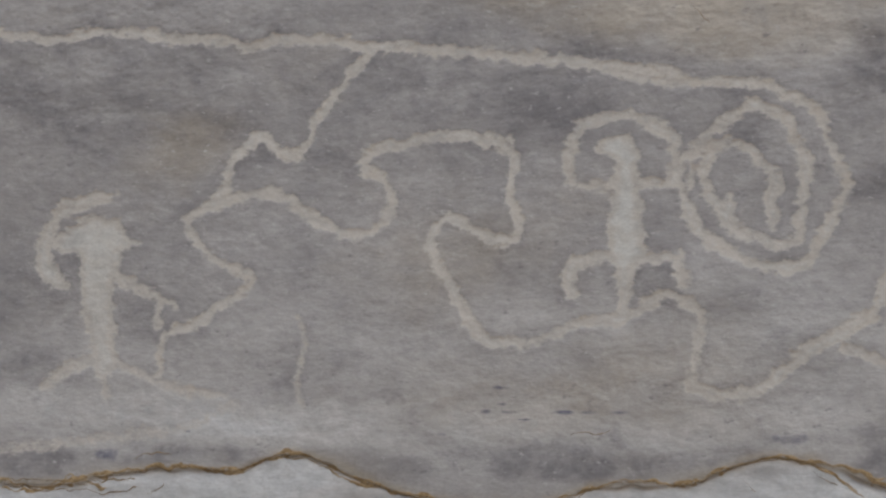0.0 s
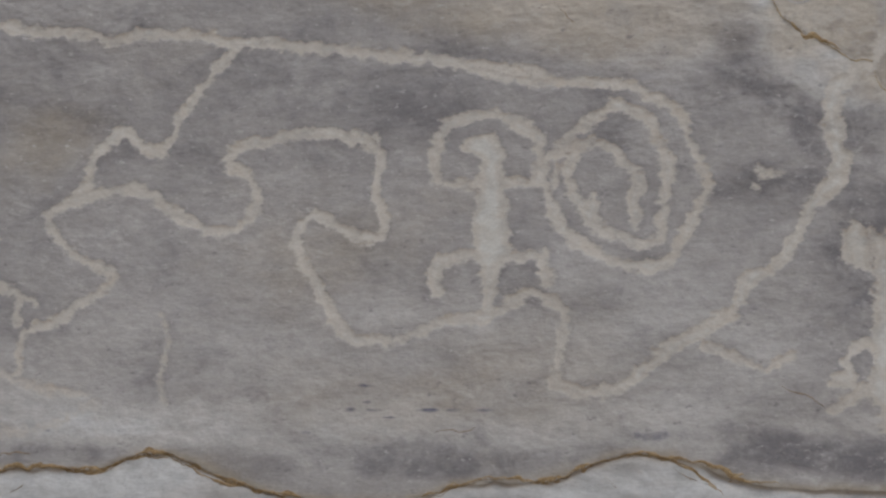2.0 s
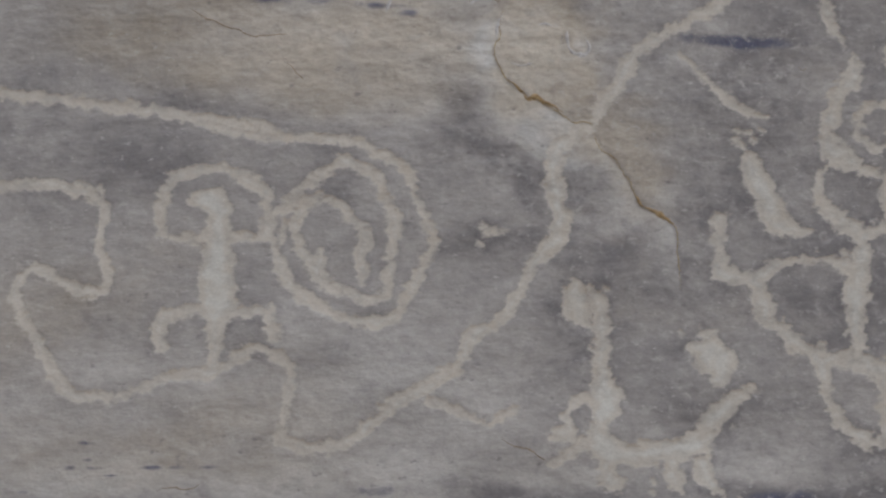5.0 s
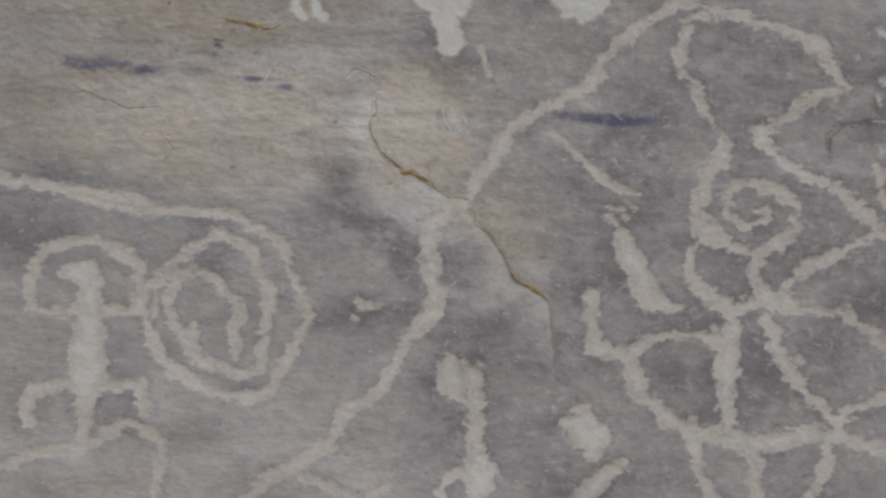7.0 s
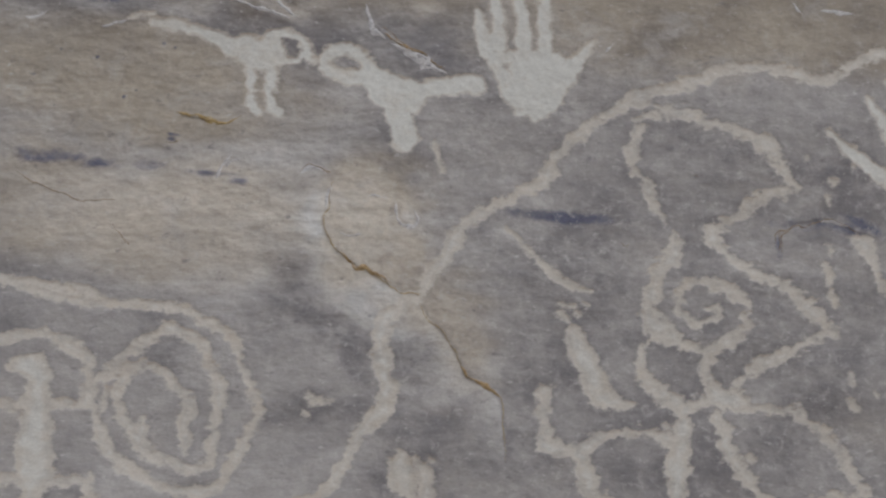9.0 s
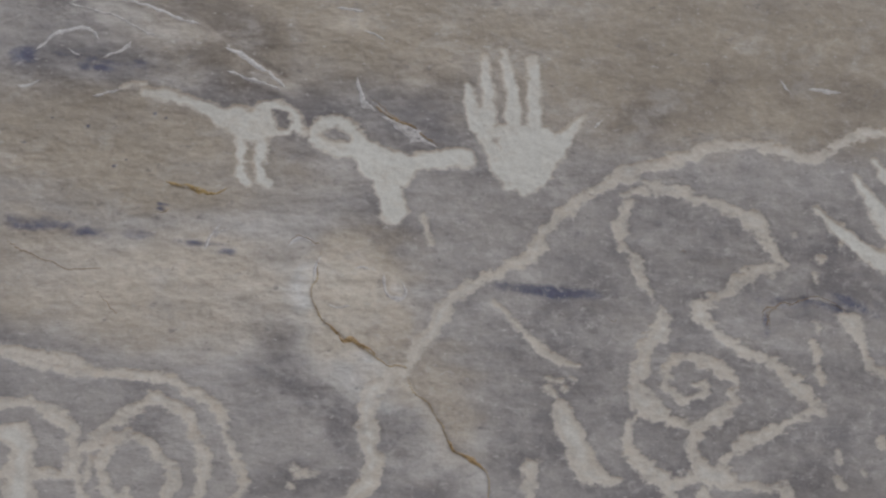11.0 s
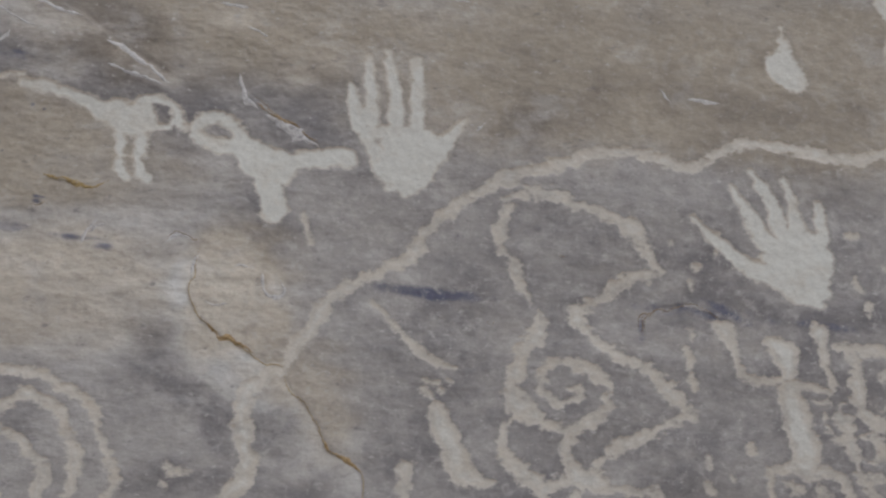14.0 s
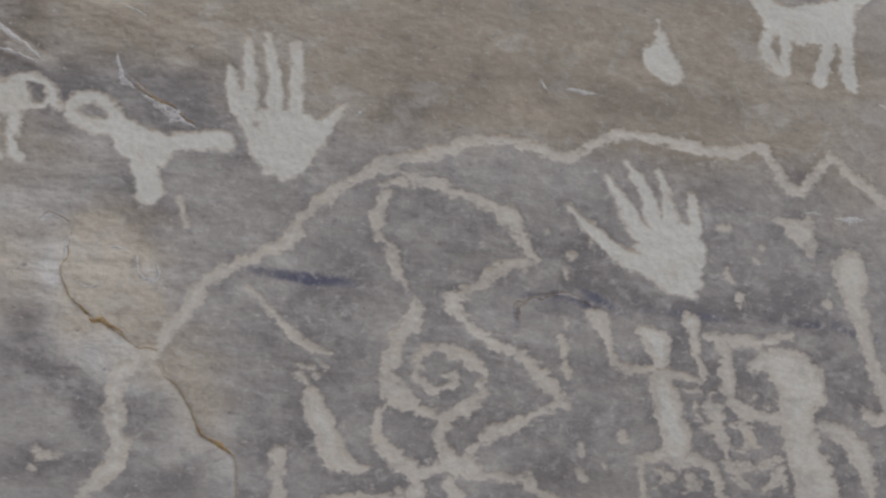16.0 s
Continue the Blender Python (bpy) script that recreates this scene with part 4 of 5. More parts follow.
g = carving("dot_carving", "small pale pecked dot on dark sandstone", 0.82)
stroke(g, [(24, 152.9, 0.92), (24.1, 152.8, 0.92)])
g = carving("dot_carving", "small pale pecked dot on dark sandstone", 0.82)
stroke(g, [(23.7, 151.6, 1.15), (23.8, 151.5, 1.15)])
g = carving("dot_carving", "small pale pecked dot on dark sandstone", 0.82)
stroke(g, [(34.8, 150.5, 0.99), (34.9, 150.4, 0.99)])
g = carving("dot_carving", "small pale pecked dot on dark sandstone", 0.82)
stroke(g, [(33.8, 160.1, 0.85), (34, 160, 0.85)])
g = carving("dot_carving", "small pale pecked dot on dark sandstone", 0.75)
stroke(g, [(59.1, 176.8, 1.21), (59.3, 176.8, 1.21)])
g = carving("dot_carving", "small pale pecked dot on dark sandstone", 0.75)
stroke(g, [(48.2, 181.2, 0.91), (48.4, 181.2, 0.91)])
g = carving("dot_carving", "small pale pecked dot on dark sandstone", 0.75)
stroke(g, [(30.3, 169.3, 1.47), (30.5, 169.3, 1.47)])
g = carving("dot_carving", "small pale pecked dot on dark sandstone", 0.75)
stroke(g, [(28, 171.2, 0.66), (28.2, 171.2, 0.66)])
g = carving("dot_carving", "small pale pecked dot on dark sandstone", 0.78)
stroke(g, [(71, 211.1, 1.05), (71.1, 210.7, 1.05)])
g = carving("dot_carving", "small pale pecked dot on dark sandstone", 0.78)
stroke(g, [(70.5, 201.2, 1.04), (70.6, 200.8, 1.04)])
g = carving("dot_carving", "small pale pecked dot on dark sandstone", 0.78)
stroke(g, [(71.1, 197.8, 1.18), (71.2, 197.4, 1.18)])
g = carving("dot_carving", "small pale pecked dot on dark sandstone", 0.78)
stroke(g, [(72.6, 187.3, 0.94), (72.7, 186.9, 0.94)])
g = carving("dot_carving", "small pale pecked dot on dark sandstone", 0.78)
stroke(g, [(72.6, 184, 0.87), (72.8, 183.6, 0.87)])
g = carving("dot_carving", "small pale pecked dot on dark sandstone", 0.78)
stroke(g, [(76, 185.5, 0.87), (76.2, 185, 0.87)])
g = carving("dot_carving", "small pale pecked dot on dark sandstone", 0.78)
stroke(g, [(78.6, 189.4, 1.03), (78.8, 189, 1.03)])
g = carving("dot_carving", "small pale pecked dot on dark sandstone", 0.78)
stroke(g, [(96, 208.3, 1.09), (96.1, 207.8, 1.09)])
g = carving("dot_carving", "small pale pecked dot on dark sandstone", 0.78)
stroke(g, [(99.7, 216.4, 0.96), (99.9, 215.9, 0.95)])
g = carving("dot_carving", "small pale pecked dot on dark sandstone", 0.78)
stroke(g, [(105.2, 195.9, 0.78), (105.3, 195.5, 0.78)])

FAR = 3.0
DIST = np.full(GX.shape, FAR)
OWNER = np.full(GX.shape, -1)
PECK = np.zeros(GX.shape)
CORE = np.zeros(GX.shape)
PARTS = []
for number, (name, label, fresh, rough, strokes) in enumerate(CARVINGS):
    for part, joined, line in strokes:
        if not PARTS or PARTS[-1] != (number, part) or (part and not joined):
            PARTS.append((number, part))
        p = smoothed(line)
        m = p[:, 2].max() / 2 + 1.6
        i0, i1 = np.searchsorted(XS, (p[:, 0].min() - m, p[:, 0].max() + m))
        j0, j1 = np.searchsorted(ZS, (p[:, 1].min() - m, p[:, 1].max() + m))
        box = (slice(j0, j1), slice(i0, i1))
        x, z = GX[box] + BENDX[box], GZ[box] + BENDZ[box]
        sd = np.full(x.shape, FAR)
        for a, b in zip(p[:-1], p[1:]):
            d = b - a
            s = np.clip(((x - a[0]) * d[0] + (z - a[1]) * d[1]) / (d[0] ** 2 + d[1] ** 2 + 1e-9), 0, 1)
            sd = np.minimum(sd, np.hypot(x - a[0] - s * d[0], z - a[1] - s * d[1]) - (a[2] + s * d[2]) / 2)
        sd = sd + RAGGED[box] * rough * min(1.0, 0.35 + p[:, 2].mean() / 2.5)
        PECK[box] = np.maximum(PECK[box], fresh * np.clip(0.5 - sd / 0.8 + WORN[box] * min(1.0, rough), 0, 1))
        CORE[box] = np.maximum(CORE[box], fresh ** 2 * np.clip(-sd / (0.4 if fresh > 0.94 else 1.3), 0, 1))
        nearer = sd < DIST[box]
        DIST[box][nearer], OWNER[box][nearer] = sd[nearer], len(PARTS) - 1

# pecked floors lie a millimetre or two deep, and are pitted
pits = vnoise(GX, GZ, 0.7, 0.6, 12)
H -= PECK * (0.05 + 0.05 * pits)

# thin chips: little terraces where the skin of the rock has spalled, more of them high on the face
chips = 0.65 * vnoise(GX, GZ, 3.2, 1.3, 60) + 0.35 * vnoise(GX, GZ, 0.9, 0.5, 61) + 0.25 * (vnoise(GX, GZ, 26, 16, 62) - 0.5)
spall = 0.055 * np.clip((chips - 0.57) / 0.03, 0, 1) - 0.045 * np.clip((0.35 - chips) / 0.03, 0, 1)
H += spall * (1 - PECK) * np.interp(GX, (15, 55), (1.0, 0.45)) * np.clip(0.35 + (GZ - 195) / 50 + 0.9 * (vnoise(GX, GZ, 34, 20, 63) - 0.5), 0.2, 1)

# draw the grid's points onto the carvings' outlines
gz, gx = np.gradient(DIST, ZS, XS)
size = np.hypot(gx, gz) + 1e-6
move = np.where(np.abs(DIST) < 0.55 * STEP, -DIST / size, 0)
move = np.clip(move, -0.45 * STEP, 0.45 * STEP)
RIM = np.exp(-((DIST - 0.05) / 0.32) ** 2) * np.clip(gz / size, 0, 1) * (0.5 + vnoise(GX, GZ, 3, 2, 66)) * np.clip(2.2 * PECK - 0.25, 0, 1)    # warm tint along the upper rims
VX, VZ = GX + move * gx / size, GZ + move * gz / size
CO = np.stack([VX / 100, FACE - H / 100, VZ / 100], -1).reshape(-1, 3)
STAIN = np.stack([DARK, WARM, PALE, np.ones_like(DARK)], -1).reshape(-1, 4)

HALO = 0.26 * np.exp(-(np.maximum(DIST, 0) / 0.9) ** 2) * vnoise(GX, GZ, 6, 4, 68) * (DIST < FAR)    # rock darkened unevenly close beside the strokes
STAIN[:, 0] += HALO.ravel()

quad_a = (np.arange(NZ - 1)[:, None] * NX + np.arange(NX - 1)[None, :])
QUADS = np.stack([quad_a, quad_a + 1, quad_a + NX + 1, quad_a + NX], -1).reshape(-1, 4)
mean4 = lambda f: (f[:-1, :-1] + f[1:, :-1] + f[:-1, 1:] + f[1:, 1:]) / 4
at_cell = OWNER[:-1, :-1].copy()
for other in (OWNER[1:, :-1], OWNER[:-1, 1:], OWNER[1:, 1:]):
    at_cell = np.maximum(at_cell, other)
CELL = np.where(mean4(DIST) < 0, at_cell, -1).ravel()


def patch(name, faces, material):
    """A mesh object of the face's quads given."""
    used, where = np.unique(faces, return_inverse=True)
    me = bpy.data.meshes.new(name)
    me.vertices.add(len(used))
    me.vertices.foreach_set("co", CO[used].astype(np.float32).ravel())
    me.loops.add(faces.size)
    me.loops.foreach_set("vertex_index", where.ravel().astype(np.int32))
    me.polygons.add(len(faces))
    me.polygons.foreach_set("loop_start", np.arange(0, faces.size, 4, dtype=np.int32))
    me.polygons.foreach_set("use_smooth", np.ones(len(faces), bool))
    me.update(calc_edges=True)
    me.attributes.new("stain", "FLOAT_COLOR", "POINT").data.foreach_set("color", STAIN[used].astype(np.float32).ravel())
    me.attributes.new("pecked", "FLOAT", "POINT").data.foreach_set("value", PECK.ravel()[used].astype(np.float32))
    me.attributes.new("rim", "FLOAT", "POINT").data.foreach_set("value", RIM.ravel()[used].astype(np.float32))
    me.attributes.new("core", "FLOAT", "POINT").data.foreach_set("value", CORE.ravel()[used].astype(np.float32))
    me.attributes.new("mineral", "FLOAT", "POINT").data.foreach_set("value", BLUE.ravel()[used].astype(np.float32))
    me.materials.append(material)
    return new(name, me)


tagged(patch("cliff_face", QUADS[CELL < 0], rock_mat), "grey-brown weathered sandstone cliff with dark varnish and chalky stains", "cliff", kind="structure")
for number, (name, label, fresh, rough, strokes) in enumerate(CARVINGS):
    pieces = [(i, part) for i, (owner, part) in enumerate(PARTS) if owner == number and (CELL == i).any()]
    if not pieces:
        continue
    if pieces[0][1]:
        thing = new(name)
        x, z = strokes[0][2][0][:2]
        thing.location = (x / 100, FACE, z / 100)
        for i, part in pieces:
            child = patch(part, QUADS[CELL == i], peck_mat)
            child.parent = thing
            child.matrix_parent_inverse = Matrix.Translation(thing.location).inverted()
    else:
        thing = patch(name, QUADS[np.isin(CELL, [i for i, part in pieces])], peck_mat)
    tagged(thing, label, "petroglyph", "rock carvings on the cliff")


# ---- seams and scrapes that follow the face ----
def height_at(x, z):
    i = np.clip(np.searchsorted(XS, x) - 1, 0, NX - 2)
    j = np.clip(np.searchsorted(ZS, z) - 1, 0, NZ - 2)
    a, b = (x - XS[i]) / (XS[i + 1] - XS[i]), (z - ZS[j]) / (ZS[j + 1] - ZS[j])
    return (H[j, i] * (1 - a) + H[j, i + 1] * a) * (1 - b) + (H[j + 1, i] * (1 - a) + H[j + 1, i + 1] * a) * b


def ribbon(name, label, width, points, material, category, swell, ragged, steady):
    """A ragged, rounded crust along a line of the face."""
    p = smoothed(points, 24)
    keep = np.concatenate([[True], np.cumsum(np.hypot(*np.diff(p, axis=0).T)) > 0.01])
    p = p[keep]
    along = np.concatenate([[0], np.cumsum(np.hypot(*np.diff(p, axis=0).T))])
    n = max(8, int(along[-1] / 0.12))
    s = np.linspace(0, along[-1], n)
    p = np.stack([np.interp(s, along, p[:, 0]), np.interp(s, along, p[:, 1])], 1)
    p += ragged * (np.stack([vnoise(p[:, 0], p[:, 1], 1.6, 1.6, 14), vnoise(p[:, 0], p[:, 1], 1.2, 1.2, 15)], 1) - 0.5)
    p += 0.3 * ragged * (np.stack([vnoise(p[:, 0], p[:, 1], 0.5, 0.5, 24), vnoise(p[:, 0], p[:, 1], 0.45, 0.45, 25)], 1) - 0.5)
    t = np.gradient(p, axis=0)
    t /= np.hypot(t[:, 0], t[:, 1])[:, None] + 1e-9
    normal = np.stack([-t[:, 1], t[:, 0]], 1)
    ends = np.clip(np.minimum(s, along[-1] - s) / (width * 1.5), 0.05, 1)
    w = width * ends * (steady + (1.8 - steady) * vnoise(s, s * 0 + width, 1.7, 1.0, 16) ** 1.6)
    bm = bmesh.new()
    cols = (-0.5, -0.22, 0.08, 0.3, 0.5)
    grid = []
    for k, c in enumerate(cols):
        q = p + normal * (w * (c + 0.25 * (vnoise(s, s * 0 + 3.1 * k, 0.5, 1.0, 17) - 0.5)))[:, None]
        h = height_at(q[:, 0], q[:, 1]) + swell * (1 - (2 * c) ** 2) + (0.015 if abs(c) < 0.5 else -0.05)
        grid.append([bm.verts.new((x / 100, FACE - y / 100, z / 100)) for (x, z), y in zip(q, h)])
    for r1, r2 in zip(grid[:-1], grid[1:]):
        for i in range(n - 1):
            bm.faces.new((r1[i], r1[i + 1], r2[i + 1], r2[i])).smooth = True
    me = bpy.data.meshes.new(name)
    bm.to_mesh(me)
    bm.free()
    me.materials.append(material)
    return tagged(new(name, me), label, category, kind="structure")


def seam(name, label, width, points):
    ribbon(name, label, (1.3 if name == "rust_edge" else 1.0) * width, points, {"rust_edge": rust_mat, "flake_edge": gold_mat}.get(name, hair_mat), "crack", 0.008 if name == "rust_edge" else 0.015, 0.7, 0.2)


def scrape(name, label, width, points):
    ribbon(name, label, 1.45 * width, points, scrape_mat, "scrape", 0.012, 0.45, 0.6)


seam("rust_edge", "rusty brown broken edge along the foot of the panel", 0.69, [(-121.8, 144.9), (-116.6, 145.2), (-111.5, 144.2), (-107.2, 144.8), (-99.8, 146.4), (-91.6, 147.2), (-81.9, 147.2), (-77.2, 148.9), (-72.5, 149.2), (-68.6, 147.8), (-64, 146), (-60.2, 144.8), (-54.2, 143.9)])
seam("rust_edge", "rusty brown broken edge along the foot of the panel", 0.58, [(-38.9, 144), (-33.8, 145.8), (-29.6, 146.4), (-22.6, 146.3), (-17.8, 148.3), (-13.6, 149.5), (-8.2, 149.3), (-3.6, 148.4), (0.9, 146.6), (5.5, 146)])
seam("rust_edge", "golden brown layered edge below the panel", 0.51, [(-116.6, 144.1), (-112.3, 143.7), (-109.8, 144.4), (-106.4, 145.8), (-103.1, 144.7), (-100.5, 144)])
seam("rust_edge", "golden brown layered edge below the panel", 0.4, [(-80.3, 147.5), (-77.2, 148.6), (-72.5, 148.6), (-69.4, 147.4), (-64.7, 145.4), (-58.7, 144.4)])
seam("rust_edge", "golden brown layered edge below the panel", 0.34, [(-9.6, 149.2), (-5.6, 147.8), (-3.3, 146.2), (-1.7, 144.7)])
seam("crack", "thin dark crack under the rusty edge", 0.21, [(-121.8, 144.6), (-116.6, 144.9), (-111.4, 143.9), (-107.2, 144.6), (-99.8, 146.1), (-91.6, 146.9), (-81.9, 146.9), (-77.2, 148.6), (-72.5, 148.9), (-68.6, 147.5), (-64, 145.7), (-60.2, 144.5), (-54.2, 143.7)])
seam("crack", "thin dark crack under the rusty edge", 0.17, [(-38.1, 143.9), (-33.8, 145.5), (-29.6, 146.1), (-22.6, 146.1), (-17.8, 148), (-13.6, 149.2), (-8.3, 149.1), (-3.6, 148.1), (0.9, 146.3)])
seam("crack", "thin brown crack in pale rock below the panel", 0.17, [(-103.9, 144.9), (-99.7, 145.5), (-98.5, 145.7)])
seam("flake_edge", "thin dark edge of a lifted rock flake", 0.14, [(5.9, 212.4), (5.6, 209.5), (4.6, 207.3), (5.4, 204.7), (7.2, 202.6), (10.4, 200.6), (14, 198.4), (17.1, 197.7)])
seam("rust_edge", "golden stain on the edge of a lifted flake", 0.72, [(6.8, 202.9), (8.6, 201.3), (11.1, 200.5), (13.3, 199.1)])
seam("flake_edge", "thin brown edge of a long lifted rock flake", 0.12, [(17.3, 196.9), (18, 195), (20.5, 192.1), (22.1, 189), (23, 187.2), (25.5, 185.9), (27.2, 184.2), (27.6, 180.8), (27.9, 176.4)])
seam("rust_edge", "golden stain on the edge of a long flake", 0.57, [(22.3, 188.6), (23.2, 187.3), (25.6, 186.1), (27.2, 184.7)])
seam("flake_edge", "golden edge of a small chipped flake", 0.95, [(-13.9, 221), (-11.7, 220.5), (-9.3, 219.9), (-7.5, 219.9), (-5.8, 220.5)])
seam("crack", "dark thin line under a small chipped flake", 0.13, [(-13.6, 220.7), (-11.8, 220.2), (-8.9, 219.8)])
seam("crack", "thin yellowish crack in weathered sandstone", 0.15, [(-33.8, 212.9), (-30.9, 211.3), (-28, 210.3), (-25.3, 209.5), (-21.4, 209.7)])
seam("crack", "thin brown crack low on the panel", 0.18, [(5.3, 158.5), (6.8, 157.4), (8.4, 156.6), (10.9, 155.5)])
seam("crack", "short reddish crack low on the panel", 0.16, [(-37.4, 151.8), (-35.6, 152.3), (-33.8, 152.2), (-32, 152.7)])
seam("crack", "dark edge of a narrow raised sliver", 0.22, [(12, 233.3), (14.3, 231.6), (16.9, 230), (18.8, 228.4), (20.3, 227.8)])
seam("crack", "thin dark crack beside a palm print", 0.2, [(63.4, 204.7), (63.8, 206.3), (65.4, 207.1), (68.6, 207.6), (71.8, 208.1), (75, 206.5)])
scrape("scrape", "short white chip mark on brown sandstone", 0.95, [(71.1, 237), (73.2, 237), (76, 236.7)])
scrape("scrape", "pale chipped triangle on brown sandstone", 1.4, [(67.4, 238), (68.3, 237.1), (68.9, 236.3)])
scrape("scrape", "pale ragged scrape high on the panel", 1.05, [(36.8, 250.1), (38.7, 249.5), (41.1, 248.7)])
scrape("scrape", "cream fork-shaped scratch on pale sandstone", 0.5, [(-8.8, 212.1), (-8.3, 213.9), (-6.9, 215.6)])
scrape("scrape", "thin cream scratch on pale sandstone", 0.36, [(-8, 213.7), (-6.9, 214.5), (-5.7, 215.1)])
scrape("scrape", "cream hooked chip on pale sandstone", 0.65, [(1.7, 213), (2.9, 213.9), (4.7, 213.7)])
scrape("scrape", "white flake of fresh rock by a crack", 1.09, [(5.9, 211.9), (5.4, 210.3), (4.9, 208.4)])
scrape("scrape", "white chip on dark rock beside a crack", 0.65, [(69.8, 208), (71.8, 207.9), (73.4, 207.4)])
scrape("scrape", "bluish white chip on dark rock", 1.7, [(105.9, 221.4), (107.3, 221.9), (109, 221.4)])
scrape("scrape", "bluish white chip on dark rock", 1.7, [(110.8, 221.5), (113.4, 221.3), (116.1, 221.3)])
scrape("scrape", "pale chip on dark rock", 0.63, [(67.2, 191), (67.7, 190.7)])
scrape("scrape", "pale chip on brown rock", 1.12, [(118.7, 238.9), (121.6, 238.6)])
seam("crack", "thin brown crack along layered pale rock", 0.22, [(-116.6, 145.3), (-112.4, 145.2), (-107.3, 145.2), (-103.6, 144.4), (-101.3, 145.1), (-98.1, 145.5), (-96.3, 145.8)])
seam("crack", "thin brown crack along layered pale rock", 0.26, [(-116.6, 144.2), (-113.8, 144.4), (-110.5, 143.8), (-108.2, 144.1), (-104.9, 143.9), (-101.3, 143.4), (-98.1, 143.9), (-96.3, 144.4)])
seam("crack", "short dark crack in pale rock below the panel", 0.16, [(-94.9, 143.6), (-93.6, 144.2), (-92.3, 145.1)])
seam("crack", "grey crack above the rusty edge", 0.24, [(-96.8, 148.4), (-95.7, 148.8), (-93.7, 149.2), (-91, 148.9)])
seam("rust_edge", "golden brown layered edge below the panel", 0.5, [(-91.9, 146.8), (-89.2, 147.1), (-85.2, 146.8), (-82.1, 146.7), (-80.4, 147.3)])
seam("rust_edge", "thin golden strand below the rusty edge", 0.24, [(-7.7, 148.9), (-5.8, 148.1), (-4.4, 147.2), (-2.9, 146.1), (-2.7, 145.5)])
seam("rust_edge", "thin golden strand below the rusty edge", 0.22, [(-3.6, 148.3), (-2.2, 148), (-0.9, 147.6), (0.9, 147.2)])
seam("crack", "thin dark crack below the rusty edge", 0.14, [(-7.7, 147.9), (-6.2, 147.2), (-4.8, 146.6)])
seam("crack", "thin crack in pale rock below the panel", 0.12, [(-16.1, 146.5), (-15.4, 146), (-14.6, 145.4)])
seam("crack", "faint reddish hairline in weathered sandstone", 0.1, [(-22.3, 206.4), (-20.7, 205), (-19.1, 203.7)])
scrape("scrape", "pale chalky ring mark on cream rock", 0.42, [(14.2, 209.7), (14.1, 208.3), (14.8, 206.8), (16.2, 206.6), (16.9, 207.7), (16.4, 209)])
scrape("scrape", "short pale chip on cream rock", 0.3, [(10.4, 210.3), (11.4, 210.6), (12.5, 210.2)])
scrape("scrape", "thin pale chip on cream rock", 0.22, [(6.6, 205.6), (8.2, 205.2), (9.6, 205.5)])
seam("crack", "short brown crack beside a lifted flake", 0.16, [(1.7, 213.3), (2.6, 214.2), (4, 213.9), (5.6, 213.4)])
seam("crack", "tiny dark crack inside a pecked loop", 0.14, [(52.6, 214), (53.3, 214.2), (54, 213.8)])
seam("crack", "small brown crescent chip in dark rock", 0.16, [(43, 204.8), (43.6, 204.5), (44.2, 204.9)])
seam("crack", "short upright dark crack in sandstone", 0.2, [(64.4, 206.7), (64.1, 205.4), (64.2, 204)])
seam("crack", "thin pale-edged crack beside a palm print", 0.14, [(64.5, 203.5), (64.4, 205.7), (65.7, 206.9)])
scrape("scrape", "pale bluish scraped edge on purple-grey rock", 0.45, [(-27.6, 244.9), (-25, 245.9), (-21.4, 245.8), (-17.8, 245), (-14.5, 243.8), (-12.4, 242.8)])
scrape("scrape", "pale bluish scraped edge on purple-grey rock", 0.95, [(-12.8, 242.9), (-11.6, 242.8), (-10.5, 242.4)])
scrape("scrape", "thin pale scrape on purple-grey rock", 0.28, [(-27.8, 244.7), (-24.5, 244), (-21.3, 243.1), (-18.4, 241.5), (-16.3, 240.7)])
scrape("scrape", "pale bluish scraped edge on purple-grey rock", 1.25, [(-7.3, 239.5), (-5.9, 238.8), (-3.7, 237.6), (-1.5, 236.4)])
scrape("scrape", "pale bluish scraped edge on purple-grey rock", 0.7, [(-2, 236.6), (-0.5, 235.5), (1.1, 234.3)])
scrape("scrape", "thin pale scrape on purple-grey rock", 0.4, [(-6.9, 236.5), (-4.8, 235.6), (-2.5, 234.7), (0.1, 234)])
scrape("scrape", "pale curved scrape on dark rock", 0.5, [(-31.6, 238.4), (-29.6, 240.1), (-27.9, 240.9), (-26.1, 241.4), (-24.6, 241), (-23.4, 239.8)])
scrape("scrape", "thin pale curved scrape on dark rock", 0.38, [(-23.1, 237.4), (-20.8, 238.3), (-19.8, 239.1), (-19.3, 240)])
scrape("scrape", "thin pale curved scrape on dark rock", 0.26, [(-27.3, 238.7), (-26.5, 237.9), (-25.9, 237.3)])
scrape("scrape", "short pale scrape on brown rock", 0.4, [(-33.7, 233.4), (-31.9, 233.5), (-30.5, 234.1)])
scrape("scrape", "short pale scrape on brown rock", 0.35, [(-24, 232.1), (-22.2, 232.5), (-20.6, 233.3)])
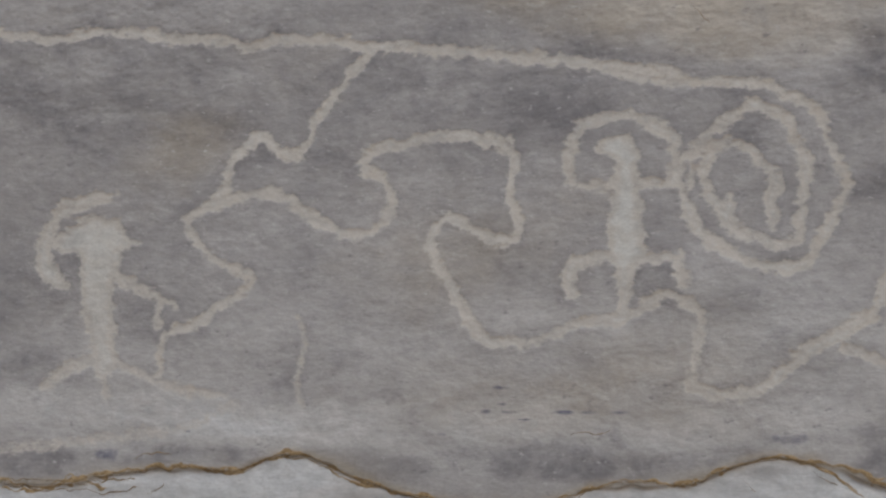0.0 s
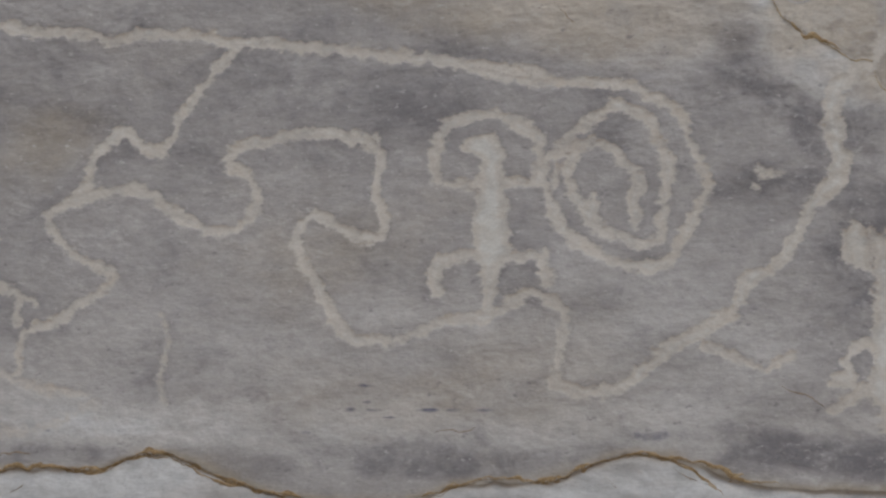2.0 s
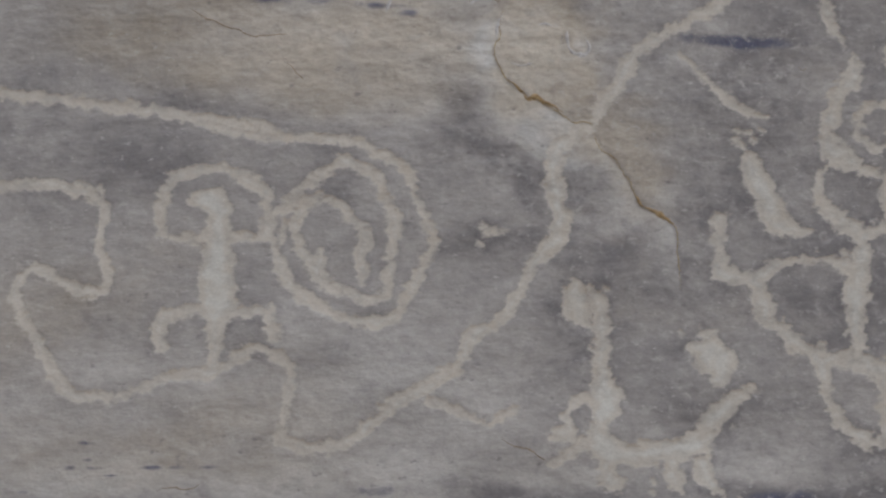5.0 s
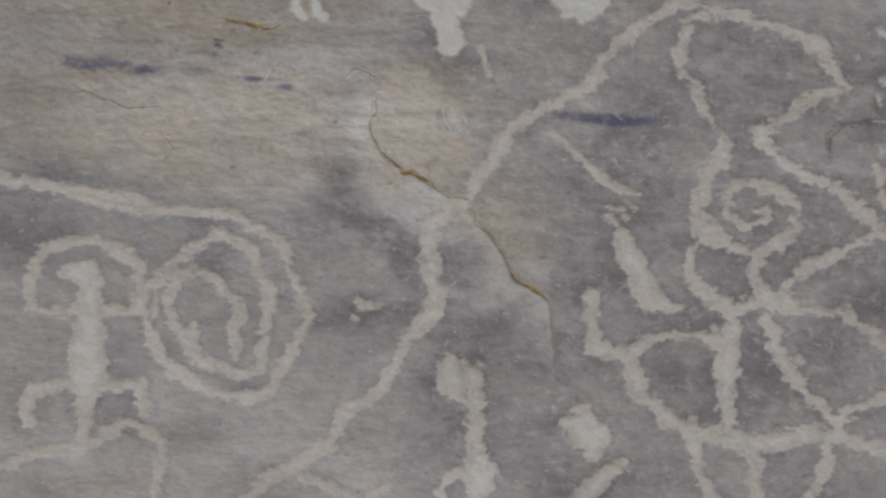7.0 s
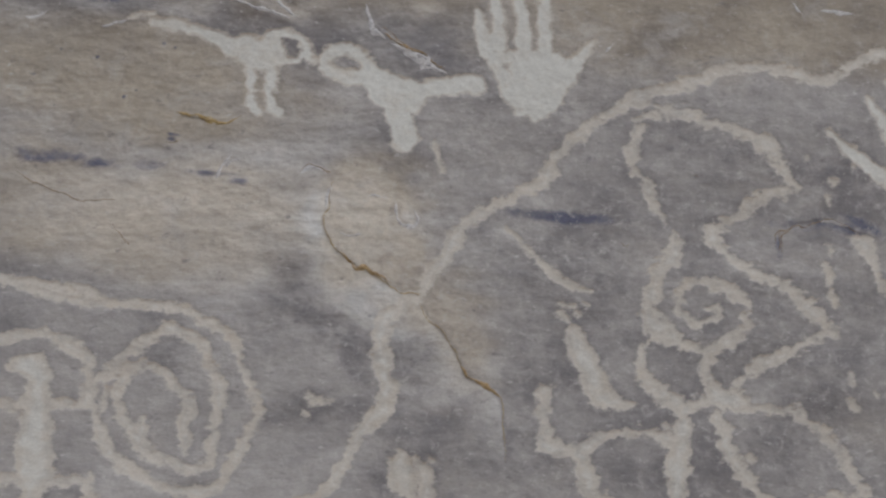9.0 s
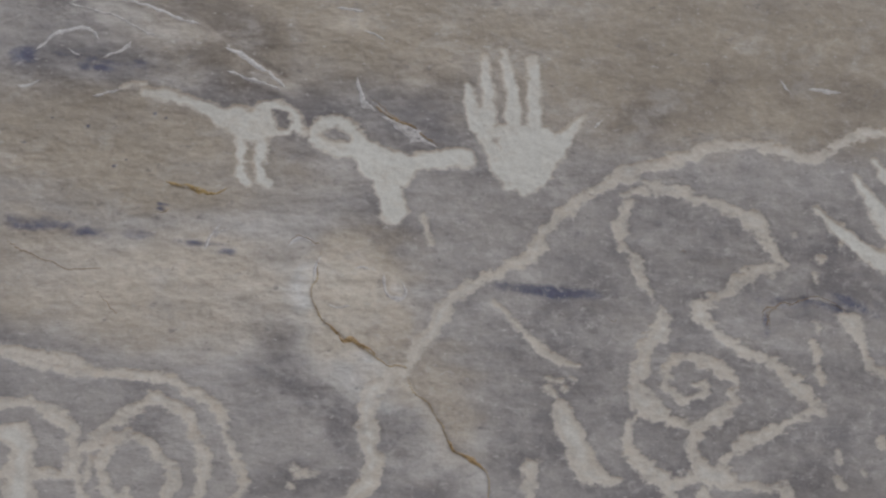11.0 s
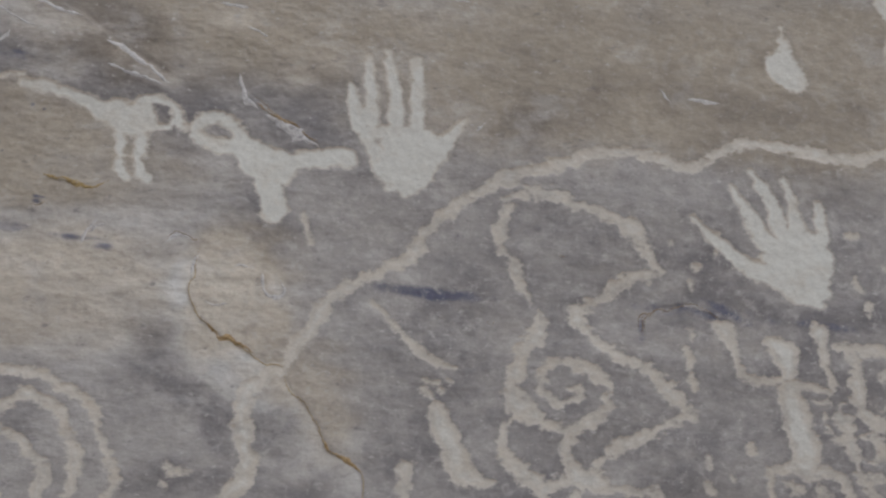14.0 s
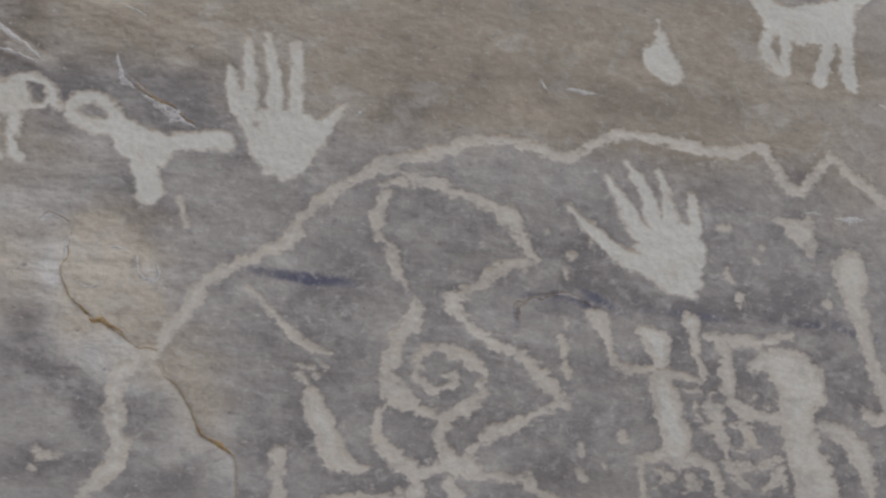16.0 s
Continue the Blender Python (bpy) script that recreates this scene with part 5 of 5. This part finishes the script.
scrape("scrape", "pale sliver of freshly broken rock", 0.75, [(10, 236.1), (10.4, 234.2), (11.2, 232.7), (12.8, 231.4)])
scrape("scrape", "pale sliver of freshly broken rock", 1.5, [(13.3, 231), (15.7, 229.8), (17.8, 228.4), (20.8, 227)])
scrape("scrape", "short bluish scrape high on brown rock", 0.45, [(7.1, 245.9), (9, 245.7), (11, 245.6)])
scrape("scrape", "thin pale scratch high on brown rock", 0.3, [(10.7, 242.6), (12.4, 242.2), (13.8, 241.3)])
scrape("scrape", "pale chip beside a palm print", 0.6, [(41.8, 230.4), (42.3, 231), (42.8, 231.7)])
seam("crack", "dark gap under a raised sliver of rock", 0.55, [(12.2, 232.3), (14.4, 231.1), (16.9, 229.8), (19, 228.4), (20.5, 227.4)])
seam("crack", "short dark crack in sandstone", 0.3, [(-15.2, 217.3), (-14.5, 217.2), (-13.6, 217.3)])

# ---- the rest of the place: the cliff's mass and the ground ----
bm = bmesh.new()
bmesh.ops.create_cube(bm, size=1.0, matrix=Matrix.LocRotScale((0, FACE + 2.4, 2.9), None, (14.0, 4.0, 6.6)))
bmesh.ops.bevel(bm, geom=bm.edges[:], offset=0.2, segments=2, affect="EDGES")
me = bpy.data.meshes.new("cliff_mass")
bm.to_mesh(me)
bm.free()
me.materials.append(plain_stone("cliff_stone", (0.20, 0.18, 0.17), (0.31, 0.28, 0.26), 4.0))
tagged(new("cliff_mass", me), "grey-brown sandstone mass behind the carved face", "cliff", kind="structure")

bm = bmesh.new()
bmesh.ops.create_grid(bm, x_segments=60, y_segments=60, size=1.0)
for v in bm.verts:
    far = max(abs(v.co.x), abs(v.co.y))
    k = 4 + 1500 * far ** 4
    v.co = Vector((v.co.x * k, v.co.y * k, 0.03 * noise.noise(Vector((v.co.x * k * 0.7, v.co.y * k * 0.7, 0)))))
for f in bm.faces:
    f.smooth = True
me = bpy.data.meshes.new("ground")
bm.to_mesh(me)
bm.free()
me.materials.append(soil_mat)
tagged(new("ground", me), "dry sandy ground before the cliff", "ground", kind="structure")
